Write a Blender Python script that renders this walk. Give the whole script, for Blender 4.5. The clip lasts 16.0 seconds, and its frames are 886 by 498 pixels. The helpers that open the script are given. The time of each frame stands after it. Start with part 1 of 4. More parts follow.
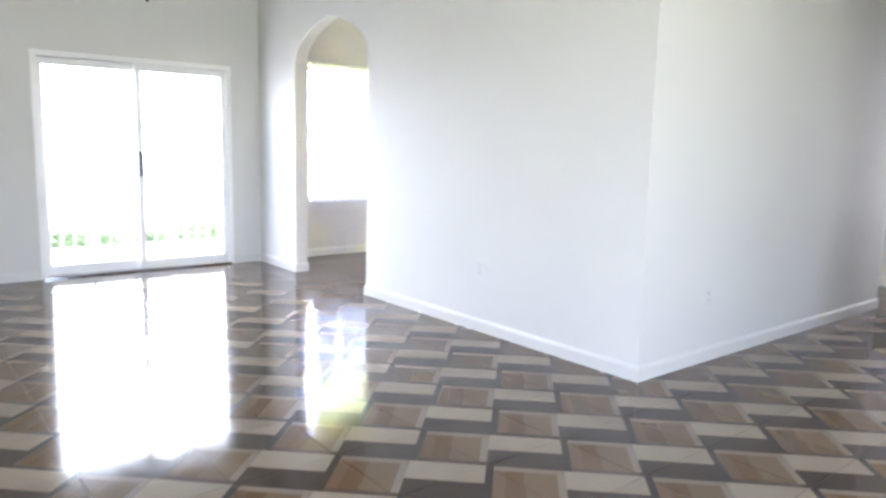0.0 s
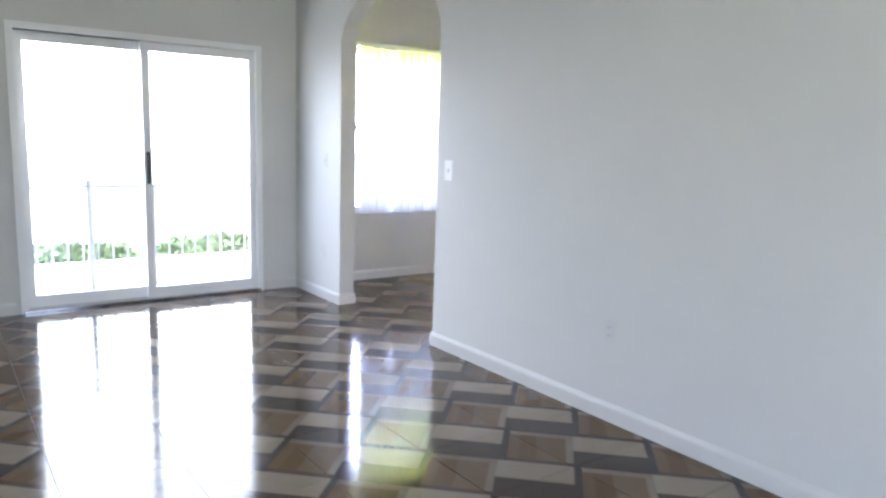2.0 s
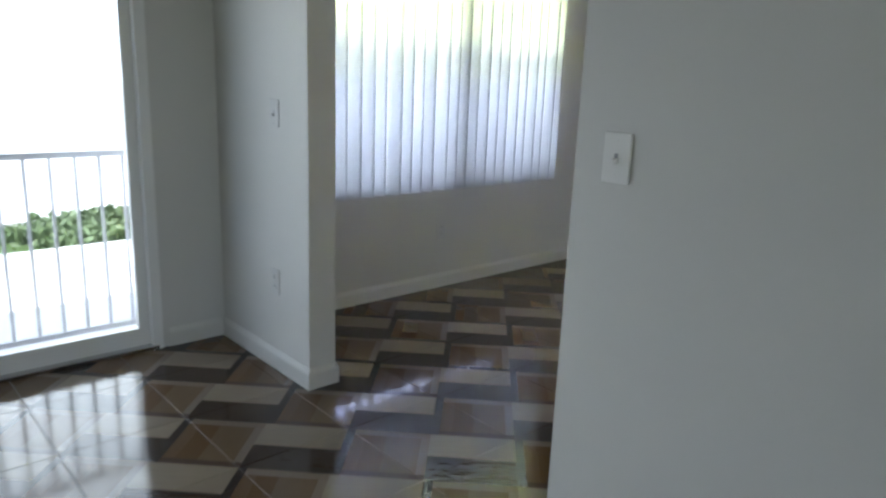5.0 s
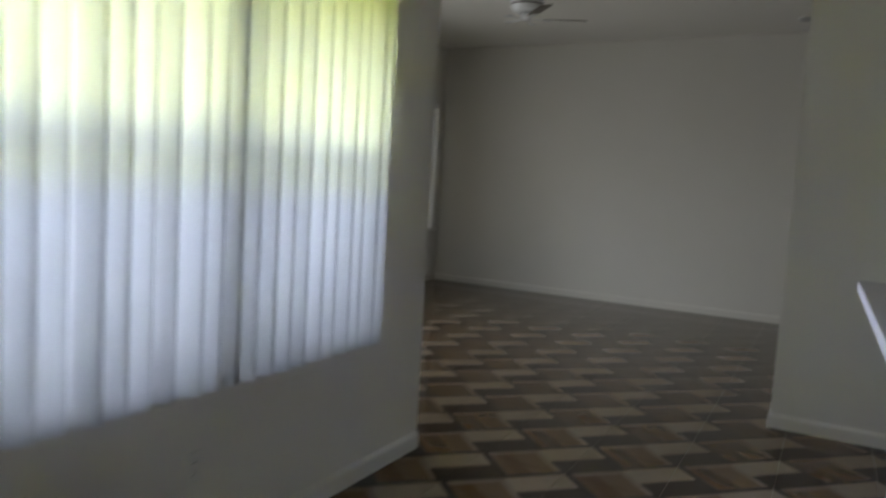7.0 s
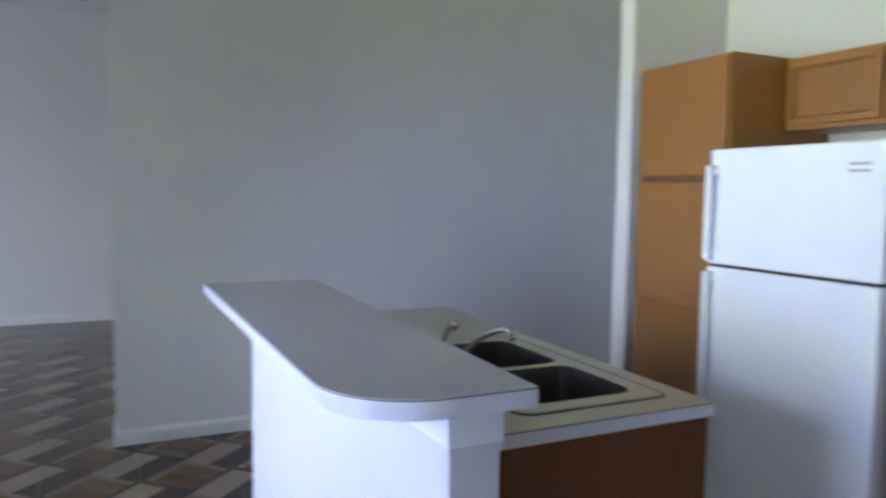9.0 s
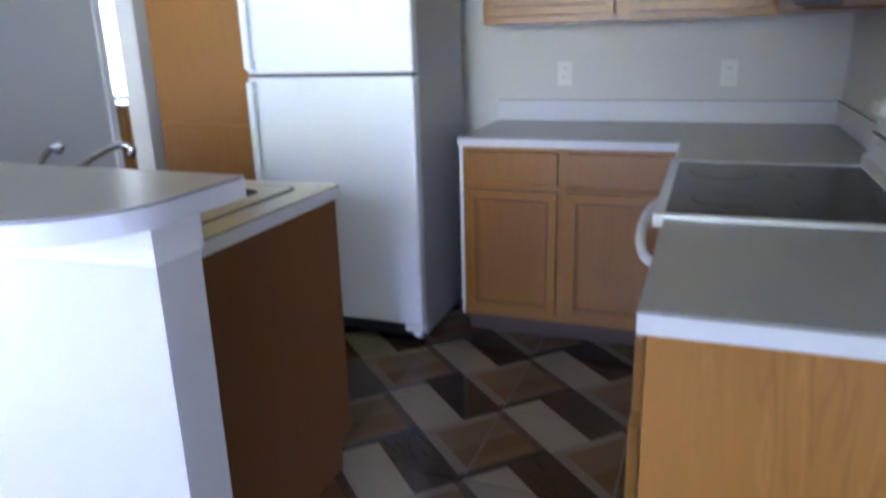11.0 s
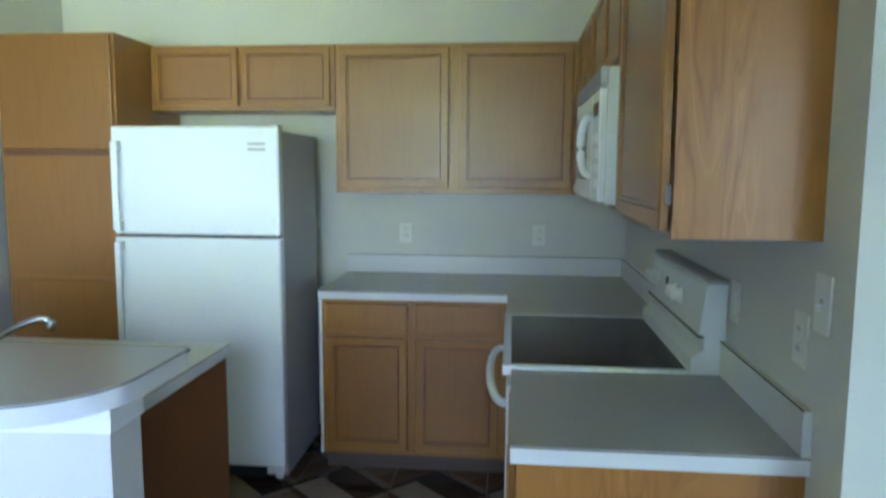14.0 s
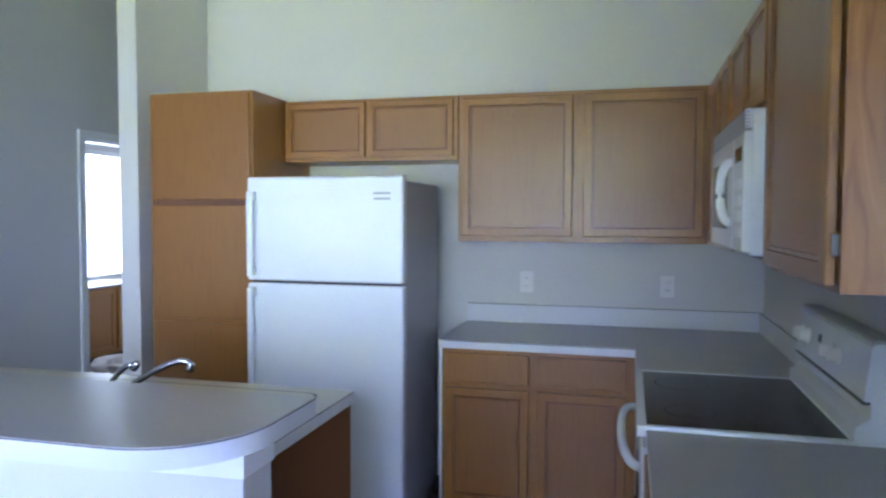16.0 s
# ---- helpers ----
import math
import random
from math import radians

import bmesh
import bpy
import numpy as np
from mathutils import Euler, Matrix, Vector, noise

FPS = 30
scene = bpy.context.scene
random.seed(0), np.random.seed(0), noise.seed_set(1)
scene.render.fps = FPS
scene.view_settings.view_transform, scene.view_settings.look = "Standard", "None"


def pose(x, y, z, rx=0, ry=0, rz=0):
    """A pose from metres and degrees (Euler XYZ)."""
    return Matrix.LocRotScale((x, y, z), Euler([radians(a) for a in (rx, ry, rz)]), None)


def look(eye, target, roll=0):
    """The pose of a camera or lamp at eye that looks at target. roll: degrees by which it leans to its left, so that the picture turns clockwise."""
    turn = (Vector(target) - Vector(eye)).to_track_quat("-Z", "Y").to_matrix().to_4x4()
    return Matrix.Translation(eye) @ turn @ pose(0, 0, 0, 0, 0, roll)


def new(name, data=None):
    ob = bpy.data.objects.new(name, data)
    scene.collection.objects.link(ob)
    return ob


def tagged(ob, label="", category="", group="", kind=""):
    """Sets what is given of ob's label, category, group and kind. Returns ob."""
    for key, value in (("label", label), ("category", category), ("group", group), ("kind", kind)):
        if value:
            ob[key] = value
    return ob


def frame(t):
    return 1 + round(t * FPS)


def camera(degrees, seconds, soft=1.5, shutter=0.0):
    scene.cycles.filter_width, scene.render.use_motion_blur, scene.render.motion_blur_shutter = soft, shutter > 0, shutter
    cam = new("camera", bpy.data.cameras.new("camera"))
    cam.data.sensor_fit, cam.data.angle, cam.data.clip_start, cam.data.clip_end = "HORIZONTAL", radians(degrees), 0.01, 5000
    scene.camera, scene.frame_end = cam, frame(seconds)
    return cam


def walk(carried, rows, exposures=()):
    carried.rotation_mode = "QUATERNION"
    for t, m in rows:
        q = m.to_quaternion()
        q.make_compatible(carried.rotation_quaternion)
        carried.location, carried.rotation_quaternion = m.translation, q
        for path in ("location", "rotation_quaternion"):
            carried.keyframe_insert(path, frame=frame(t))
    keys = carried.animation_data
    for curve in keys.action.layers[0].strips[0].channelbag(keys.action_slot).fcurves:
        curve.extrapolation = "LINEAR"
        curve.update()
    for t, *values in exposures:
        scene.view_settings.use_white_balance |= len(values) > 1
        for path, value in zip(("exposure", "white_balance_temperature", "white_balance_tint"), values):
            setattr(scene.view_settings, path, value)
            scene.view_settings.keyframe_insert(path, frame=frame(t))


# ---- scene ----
cam = camera(63.9, 16.0, soft=2.4, shutter=0.5)
PATH = [
    (0, (7.411, -3.365, 1.321), (5.871, -2.121, 1.034), 1.3),
    (0.5, (7.261, -3.342, 1.469), (5.802, -2.004, 1.188), 2.1),
    (1, (6.942, -3.125, 1.494), (5.432, -1.851, 1.188), 1.6),
    (1.5, (6.453, -2.839, 1.422), (4.884, -1.636, 1.119), 1.5),
    (2, (5.94, -2.679, 1.359), (4.342, -1.515, 1.057), 1.7),
    (2.5, (5.508, -2.541, 1.394), (3.892, -1.411, 1.065), 0.9),
    (3, (5.03, -2.345, 1.371), (3.411, -1.226, 1.019), 1.1),
    (5.5, (2.968, -1.26, 1.353), (1.616, 0.113, 0.818), 2.1),
    (6, (2.617, -0.991, 1.32), (1.361, 0.456, 0.747), 1.6),
    (6.5, (2.239, -0.638, 1.326), (1.086, 0.939, 0.9), 2.1),
    (7, (1.827, -0.183, 1.386), (0.872, 1.566, 1.209), 3.4),
    (7.5, (1.635, 0.12, 1.447), (1.038, 2.027, 1.356), 2.2),
    (8, (1.571, 0.132, 1.398), (1.434, 2.125, 1.305), 2.9),
    (8.5, (1.6, 0.179, 1.422), (1.965, 2.143, 1.331), 2.8),
    (9, (1.582, 0.257, 1.486), (2.43, 2.062, 1.326), 0.8),
    (9.5, (1.465, 0.391, 1.497), (2.77, 1.894, 1.3), 1.3),
    (10, (1.441, 0.559, 1.451), (3.039, 1.743, 1.24), 0.9),
    (12.5, (0.883, 0.69, 1.232), (2.645, 0.914, 0.312), 0.1),
    (13, (0.85, 0.711, 1.273), (2.668, 0.905, 0.46), -0.5),
    (13.5, (0.827, 0.766, 1.445), (2.755, 0.925, 0.939), 0.4),
    (14, (0.842, 0.748, 1.505), (2.819, 0.941, 1.277), 0.3),
    (14.5, (0.832, 0.744, 1.522), (2.814, 0.986, 1.398), -0.2),
    (15, (0.805, 0.775, 1.526), (2.782, 1.063, 1.429), 0.0),
    (15.5, (0.827, 0.788, 1.529), (2.789, 1.165, 1.438), -0.1),
    (16, (0.883, 0.8, 1.503), (2.815, 1.306, 1.41), 0.2),
]
walk(cam, [(t, look(eye, target, roll)) for t, eye, target, roll in PATH],
     exposures=[(0, 3.15, 5900, 20), (0.5, 2.8, 5800, 20), (1.5, 2.5, 5800, 19), (3.0, 1.95, 5700, 18), (5.5, 0.65, 6100, 9), (6.5, 0.1, 6450, 10), (7.5, 0.62, 5800, 10), (8.5, 1.2, 5400, 17), (9.5, 1.3, 5050, 18), (12.5, 1.8, 5550, 3), (13.5, 1.43, 5250, -10), (14.5, 1.22, 5000, 1), (15.2, 1.2, 4950, 7), (16.0, 1.22, 4850, 15)])


# ---- world and light ----
world = bpy.data.worlds.new("World")
scene.world = world
world.use_nodes = True
nt = world.node_tree
sky = nt.nodes.new("ShaderNodeTexSky")
sky.sky_type = "NISHITA"
sky.sun_disc = False
sky.sun_elevation = radians(58)
sky.sun_rotation = radians(200)
nt.links.new(sky.outputs[0], nt.nodes["Background"].inputs[0])
nt.nodes["Background"].inputs[1].default_value = 0.15

sun = new("sun", bpy.data.lights.new("sun", "SUN"))
sun.data.energy = 5.0
sun.data.angle = radians(0.5)
sun.data.color = (1.0, 0.95, 0.88)
sun.matrix_world = look((6, -14, 20), (0, 0, 0))


def daylight(name, m, w, h, watts, col, spread=180):
    """A sheet of daylight standing in a window opening."""
    l = new(name, bpy.data.lights.new(name, "AREA"))
    l.data.shape, l.data.size, l.data.size_y = "RECTANGLE", w, h
    l.data.energy, l.data.color = watts, col
    l.data.spread = radians(spread)
    l.matrix_world = m
    return l


# nook window: lamps stand in for green lawn bounce upward and blue sky light
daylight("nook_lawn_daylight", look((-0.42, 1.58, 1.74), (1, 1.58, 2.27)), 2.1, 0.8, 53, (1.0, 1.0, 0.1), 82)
daylight("nook_sky_daylight", look((-0.44, 1.58, 1.38), (1, 1.58, 1.08)), 2.1, 1.4, 76, (0.62, 0.64, 1.0), 98)
daylight("family_daylight", look((-3.45, 4.8, 1.05), (0, 4.8, 1.25)), 2.8, 1.9, 36, (1.0, 0.97, 0.88), 165)
daylight("east_daylight", look((8.9, -1.9, 1.4), (0, -1.9, 1.4)), 2.6, 2.0, 12, (1.0, 0.98, 0.92))
daylight("south_daylight", look((7.1, -6.1, 1.5), (7.1, 0, 1.5)), 2.8, 1.9, 5, (1.0, 0.99, 0.97))


# ---- materials ----
def mat(name, col, rough=0.5, metal=0.0, scale=30.0, vary=0.06, bump=0.05, coat=0.0):
    """Painted or plain surface with faint blotches and a fine grain."""
    m = bpy.data.materials.new(name)
    m.use_nodes = True
    t = m.node_tree
    b = t.nodes["Principled BSDF"]
    b.inputs["Roughness"].default_value = rough
    b.inputs["Metallic"].default_value = metal
    b.inputs["Coat Weight"].default_value = coat
    tc = t.nodes.new("ShaderNodeTexCoord")
    n1 = t.nodes.new("ShaderNodeTexNoise")
    n1.inputs["Scale"].default_value = 1.7
    n1.inputs["Detail"].default_value = 5
    n2 = t.nodes.new("ShaderNodeTexNoise")
    n2.inputs["Scale"].default_value = scale * 6
    n2.inputs["Detail"].default_value = 3
    for n in (n1, n2):
        t.links.new(tc.outputs["Object"], n.inputs["Vector"])
    mix = t.nodes.new("ShaderNodeMix")
    mix.data_type = "RGBA"
    mix.inputs["A"].default_value = (*[c * (1 - vary) for c in col], 1)
    mix.inputs["B"].default_value = (*[min(1, c * (1 + vary)) for c in col], 1)
    t.links.new(n1.outputs["Fac"], mix.inputs["Factor"])
    t.links.new(mix.outputs["Result"], b.inputs["Base Color"])
    if bump:
        bp = t.nodes.new("ShaderNodeBump")
        bp.inputs["Strength"].default_value = bump
        bp.inputs["Distance"].default_value = 0.004
        t.links.new(n2.outputs["Fac"], bp.inputs["Height"])
        t.links.new(bp.outputs["Normal"], b.inputs["Normal"])
    return m


M_WALL = mat("wall_paint", (0.627, 0.617, 0.584), 0.65, scale=25, vary=0.03, bump=0.12)
M_CEIL = mat("ceiling_paint", (0.8, 0.79, 0.77), 0.8, scale=18, vary=0.03, bump=0.3)
M_TRIM = mat("trim_paint", (0.82, 0.82, 0.8), 0.35, bump=0.02)
M_BASE = mat("baseboard_paint", (0.637, 0.627, 0.593), 0.5, vary=0.03, bump=0.03)
M_WHITE = mat("white_enamel", (0.8, 0.82, 0.85), 0.22, scale=60, vary=0.02, bump=0.03)
M_PLAST = mat("white_plastic", (0.78, 0.77, 0.74), 0.35, vary=0.02, bump=0.0)
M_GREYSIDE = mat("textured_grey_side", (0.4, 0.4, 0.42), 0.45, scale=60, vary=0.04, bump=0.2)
M_LAM = mat("laminate_top", (0.36, 0.355, 0.36), 0.3, scale=70, vary=0.05, bump=0.03)
M_LAMEDGE = mat("laminate_edge", (0.66, 0.66, 0.68), 0.35, vary=0.03, bump=0.0)
M_BLACKGLASS = mat("black_glass", (0.012, 0.012, 0.013), 0.22, vary=0.1, bump=0.0)
M_BLACK = mat("dark_plastic", (0.03, 0.03, 0.032), 0.4, vary=0.1, bump=0.02)
M_SINK = mat("dark_sink", (0.05, 0.05, 0.052), 0.3, vary=0.15, bump=0.05)
M_ALMOND = mat("almond_laminate", (0.43, 0.41, 0.32), 0.3, scale=70, vary=0.05, bump=0.03)
M_SINKRIM = mat("almond_rim", (0.42, 0.4, 0.3), 0.3, vary=0.05, bump=0.02)
M_CHROME = mat("chrome", (0.5, 0.5, 0.51), 0.12, metal=1.0, vary=0.03, bump=0.0)
M_GROUT = mat("grout", (0.3, 0.275, 0.24), 0.8, scale=40, vary=0.12, bump=0.2)
M_CONC = mat("concrete", (0.7, 0.69, 0.67), 0.85, scale=14, vary=0.1, bump=0.2)
M_STUCCO = mat("stucco", (0.2, 0.15, 0.095), 0.85, scale=20, vary=0.15, bump=0.3)
M_GRASS = mat("grass", (0.07, 0.12, 0.03), 0.9, scale=10, vary=0.35, bump=0.5)
M_LEAF = mat("leaf", (0.12, 0.17, 0.08), 0.55, scale=6, vary=0.4, bump=0.1)
M_IRON = mat("railing_paint", (0.55, 0.55, 0.58), 0.5, vary=0.08, bump=0.02)
M_BLADE = mat("dark_fan_blade", (0.09, 0.075, 0.06), 0.45, vary=0.15, bump=0.03)
M_TOWEL = mat("towel_cloth", (0.6, 0.56, 0.52), 0.9, scale=30, vary=0.1, bump=0.4)
# dark board colour, with the toe recess shadow put into it
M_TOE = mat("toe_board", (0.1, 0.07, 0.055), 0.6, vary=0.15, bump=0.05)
M_PAINTED = mat("painted_over_plate", (0.6, 0.595, 0.575), 0.5, vary=0.03, bump=0.05)
# the pale grey is a reflection put into the window's colour
M_REFLGLASS = mat("window_reflection_grey", (0.36, 0.37, 0.38), 0.18, vary=0.05, bump=0.0)
M_SEAM = mat("seam", (0.06, 0.045, 0.04), 0.6, vary=0.1, bump=0.0)


def wood(name, light, dark, rough=0.38, axis=2, rings=0.45, figure=(5.5, 0.1)):
    """Varnished oak: long streaks, cathedral rings and fine pores along one axis."""
    m = bpy.data.materials.new(name)
    m.use_nodes = True
    t = m.node_tree
    b = t.nodes["Principled BSDF"]
    b.inputs["Roughness"].default_value = rough
    b.inputs["Coat Weight"].default_value = 0.35
    b.inputs["Coat Roughness"].default_value = 0.3
    tc = t.nodes.new("ShaderNodeTexCoord")
    info = t.nodes.new("ShaderNodeObjectInfo")
    shift = t.nodes.new("ShaderNodeVectorMath")
    shift.operation = "MULTIPLY_ADD"
    t.links.new(info.outputs["Random"], shift.inputs[0])
    shift.inputs[1].default_value = (7.0, 5.0, 9.0)
    t.links.new(tc.outputs["Object"], shift.inputs[2])

    def stretched(scale, detail, squeeze):
        mp = t.nodes.new("ShaderNodeMapping")
        sc = [1.0, 1.0, 1.0]
        sc[axis] = squeeze
        mp.inputs["Scale"].default_value = sc
        t.links.new(shift.outputs[0], mp.inputs["Vector"])
        n = t.nodes.new("ShaderNodeTexNoise")
        n.inputs["Scale"].default_value = scale
        n.inputs["Detail"].default_value = detail
        n.inputs["Distortion"].default_value = 0.15
        t.links.new(mp.outputs[0], n.inputs["Vector"])
        return n.outputs["Fac"]

    broad, pores = stretched(figure[0], 3, figure[1]), stretched(170, 4, 0.022)
    ring = t.nodes.new("ShaderNodeMath")
    ring.operation = "MULTIPLY"
    t.links.new(broad, ring.inputs[0])
    ring.inputs[1].default_value = 30.0
    saw = t.nodes.new("ShaderNodeMath")
    saw.operation = "PINGPONG"
    t.links.new(ring.outputs[0], saw.inputs[0])
    saw.inputs[1].default_value = 1.0
    mixf = t.nodes.new("ShaderNodeMath")
    mixf.operation = "MULTIPLY_ADD"
    t.links.new(pores, mixf.inputs[0])
    mixf.inputs[1].default_value = 1.6
    soft = t.nodes.new("ShaderNodeMath")
    soft.operation = "MULTIPLY"
    t.links.new(saw.outputs[0], soft.inputs[0])
    soft.inputs[1].default_value = rings
    t.links.new(soft.outputs[0], mixf.inputs[2])
    ramp = t.nodes.new("ShaderNodeValToRGB")
    ramp.color_ramp.elements[0].position, ramp.color_ramp.elements[0].color = 0.2, (*dark, 1)
    ramp.color_ramp.elements[1].position, ramp.color_ramp.elements[1].color = 1.0, (*light, 1)
    t.links.new(mixf.outputs[0], ramp.inputs[0])
    t.links.new(ramp.outputs[0], b.inputs["Base Color"])
    bp = t.nodes.new("ShaderNodeBump")
    bp.inputs["Strength"].default_value = 0.08
    bp.inputs["Distance"].default_value = 0.002
    t.links.new(pores, bp.inputs["Height"])
    t.links.new(bp.outputs[0], b.inputs["Normal"])
    return m


M_OAK = wood("oak_cabinet", (0.3, 0.137, 0.022), (0.225, 0.092, 0.014))
M_OAKVENEER = wood("oak_door_panel", (0.262, 0.117, 0.02), (0.205, 0.084, 0.0135), rough=0.4)
# oak darkened to carry the sink end's shade; the pantry rail shares it
M_OAKREDSHADE = wood("reddish_shaded_oak", (0.145, 0.055, 0.017), (0.11, 0.04, 0.012), rough=0.5)


def flame_oak(name, base, dark, pale):
    """Plain-sawn veneer: even golden ground with a few columns of nested, pointed flame figure."""
    m = bpy.data.materials.new(name)
    m.use_nodes = True
    t = m.node_tree
    b = t.nodes["Principled BSDF"]
    b.inputs["Roughness"].default_value = 0.4
    b.inputs["Coat Weight"].default_value = 0.25
    b.inputs["Coat Roughness"].default_value = 0.3
    tc = t.nodes.new("ShaderNodeTexCoord")

    def field(scale, squeeze, detail, warp=0.0):
        mp = t.nodes.new("ShaderNodeMapping")
        mp.inputs["Scale"].default_value = (1.0, 1.0, squeeze)
        t.links.new(tc.outputs["Object"], mp.inputs["Vector"])
        n = t.nodes.new("ShaderNodeTexNoise")
        n.inputs["Scale"].default_value = scale
        n.inputs["Detail"].default_value = detail
        n.inputs["Distortion"].default_value = warp
        t.links.new(mp.outputs[0], n.inputs["Vector"])
        return n.outputs["Fac"]

    def num(op, a, c):
        n = t.nodes.new("ShaderNodeMath")
        n.operation = op
        n.use_clamp = op == "MULTIPLY_ADD"
        t.links.new(a, n.inputs[0])
        if isinstance(c, (int, float)):
            n.inputs[1].default_value = c
        else:
            t.links.new(c, n.inputs[1])
        return n

    rings = num("PINGPONG", num("MULTIPLY", field(7.0, 0.11, 4.5, 0.15), 24.0).outputs[0], 1.0).outputs[0]
    where = num("MULTIPLY_ADD", field(13.0, 0.05, 1), 6.0)
    where.inputs[2].default_value = -2.4
    pores = field(190, 0.025, 4)
    broad = field(3.0, 0.3, 3)
    ramp = t.nodes.new("ShaderNodeValToRGB")
    r = ramp.color_ramp
    r.elements[0].position, r.elements[0].color = 0.05, (*dark, 1)
    r.elements[1].position, r.elements[1].color = 1.0, (*pale, 1)
    r.elements.new(0.35).color = (*base, 1)
    r.elements.new(0.75).color = (*base, 1)
    t.links.new(rings, ramp.inputs[0])

    def mixc(f, a, c, k=1.0):
        n = t.nodes.new("ShaderNodeMix")
        n.data_type = "RGBA"
        t.links.new(num("MULTIPLY", f, k).outputs[0], n.inputs["Factor"])
        for key, v in (("A", a), ("B", c)):
            if isinstance(v, tuple):
                n.inputs[key].default_value = (*v, 1)
            else:
                t.links.new(v, n.inputs[key])
        return n.outputs["Result"]

    col = mixc(where.outputs[0], base, ramp.outputs[0], 0.78)
    col = mixc(pores, col, dark, 0.3)
    col = mixc(broad, col, pale, 0.25)
    t.links.new(col, b.inputs["Base Color"])
    bp = t.nodes.new("ShaderNodeBump")
    bp.inputs["Strength"].default_value = 0.07
    bp.inputs["Distance"].default_value = 0.002
    t.links.new(pores, bp.inputs["Height"])
    t.links.new(bp.outputs[0], b.inputs["Normal"])
    return m


M_OAKPANEL = flame_oak("oak_end_panel", (0.34, 0.152, 0.027), (0.22, 0.08, 0.012), (0.45, 0.22, 0.055))
M_OAKTRIM = wood("oak_trim", (0.22, 0.09, 0.018), (0.155, 0.057, 0.011), rough=0.28)


def glass(name):
    m = bpy.data.materials.new(name)
    m.use_nodes = True
    t = m.node_tree
    t.nodes.remove(t.nodes["Principled BSDF"])
    out = t.nodes["Material Output"]
    clear, gloss, mix = (t.nodes.new(k) for k in ("ShaderNodeBsdfTransparent", "ShaderNodeBsdfGlossy", "ShaderNodeMixShader"))
    clear.inputs[0].default_value = (0.96, 0.98, 0.97, 1)
    gloss.inputs["Roughness"].default_value = 0.02
    mix.inputs[0].default_value = 0.05
    t.links.new(clear.outputs[0], mix.inputs[1])
    t.links.new(gloss.outputs[0], mix.inputs[2])
    t.links.new(mix.outputs[0], out.inputs[0])
    return m


M_GLASS = glass("window_glass")


def blind_cloth(name):
    m = bpy.data.materials.new(name)
    m.use_nodes = True
    t = m.node_tree
    b = t.nodes["Principled BSDF"]
    b.inputs["Base Color"].default_value = (0.8, 0.8, 0.77, 1)
    b.inputs["Roughness"].default_value = 0.5
    tr, mix = t.nodes.new("ShaderNodeBsdfTranslucent"), t.nodes.new("ShaderNodeMixShader")
    info = t.nodes.new("ShaderNodeObjectInfo")
    ramp = t.nodes.new("ShaderNodeValToRGB")
    ramp.color_ramp.elements[0].color = (0.4, 0.41, 0.38, 1)
    ramp.color_ramp.elements[1].color = (0.5, 0.51, 0.475, 1)
    t.links.new(info.outputs["Random"], ramp.inputs[0])
    t.links.new(ramp.outputs[0], tr.inputs[0])
    mix.inputs[0].default_value = 0.62
    t.links.new(b.outputs[0], mix.inputs[1])
    t.links.new(tr.outputs[0], mix.inputs[2])
    t.links.new(mix.outputs[0], t.nodes["Material Output"].inputs[0])
    return m


M_BLIND = blind_cloth("vinyl_blind")

TILE = 0.457


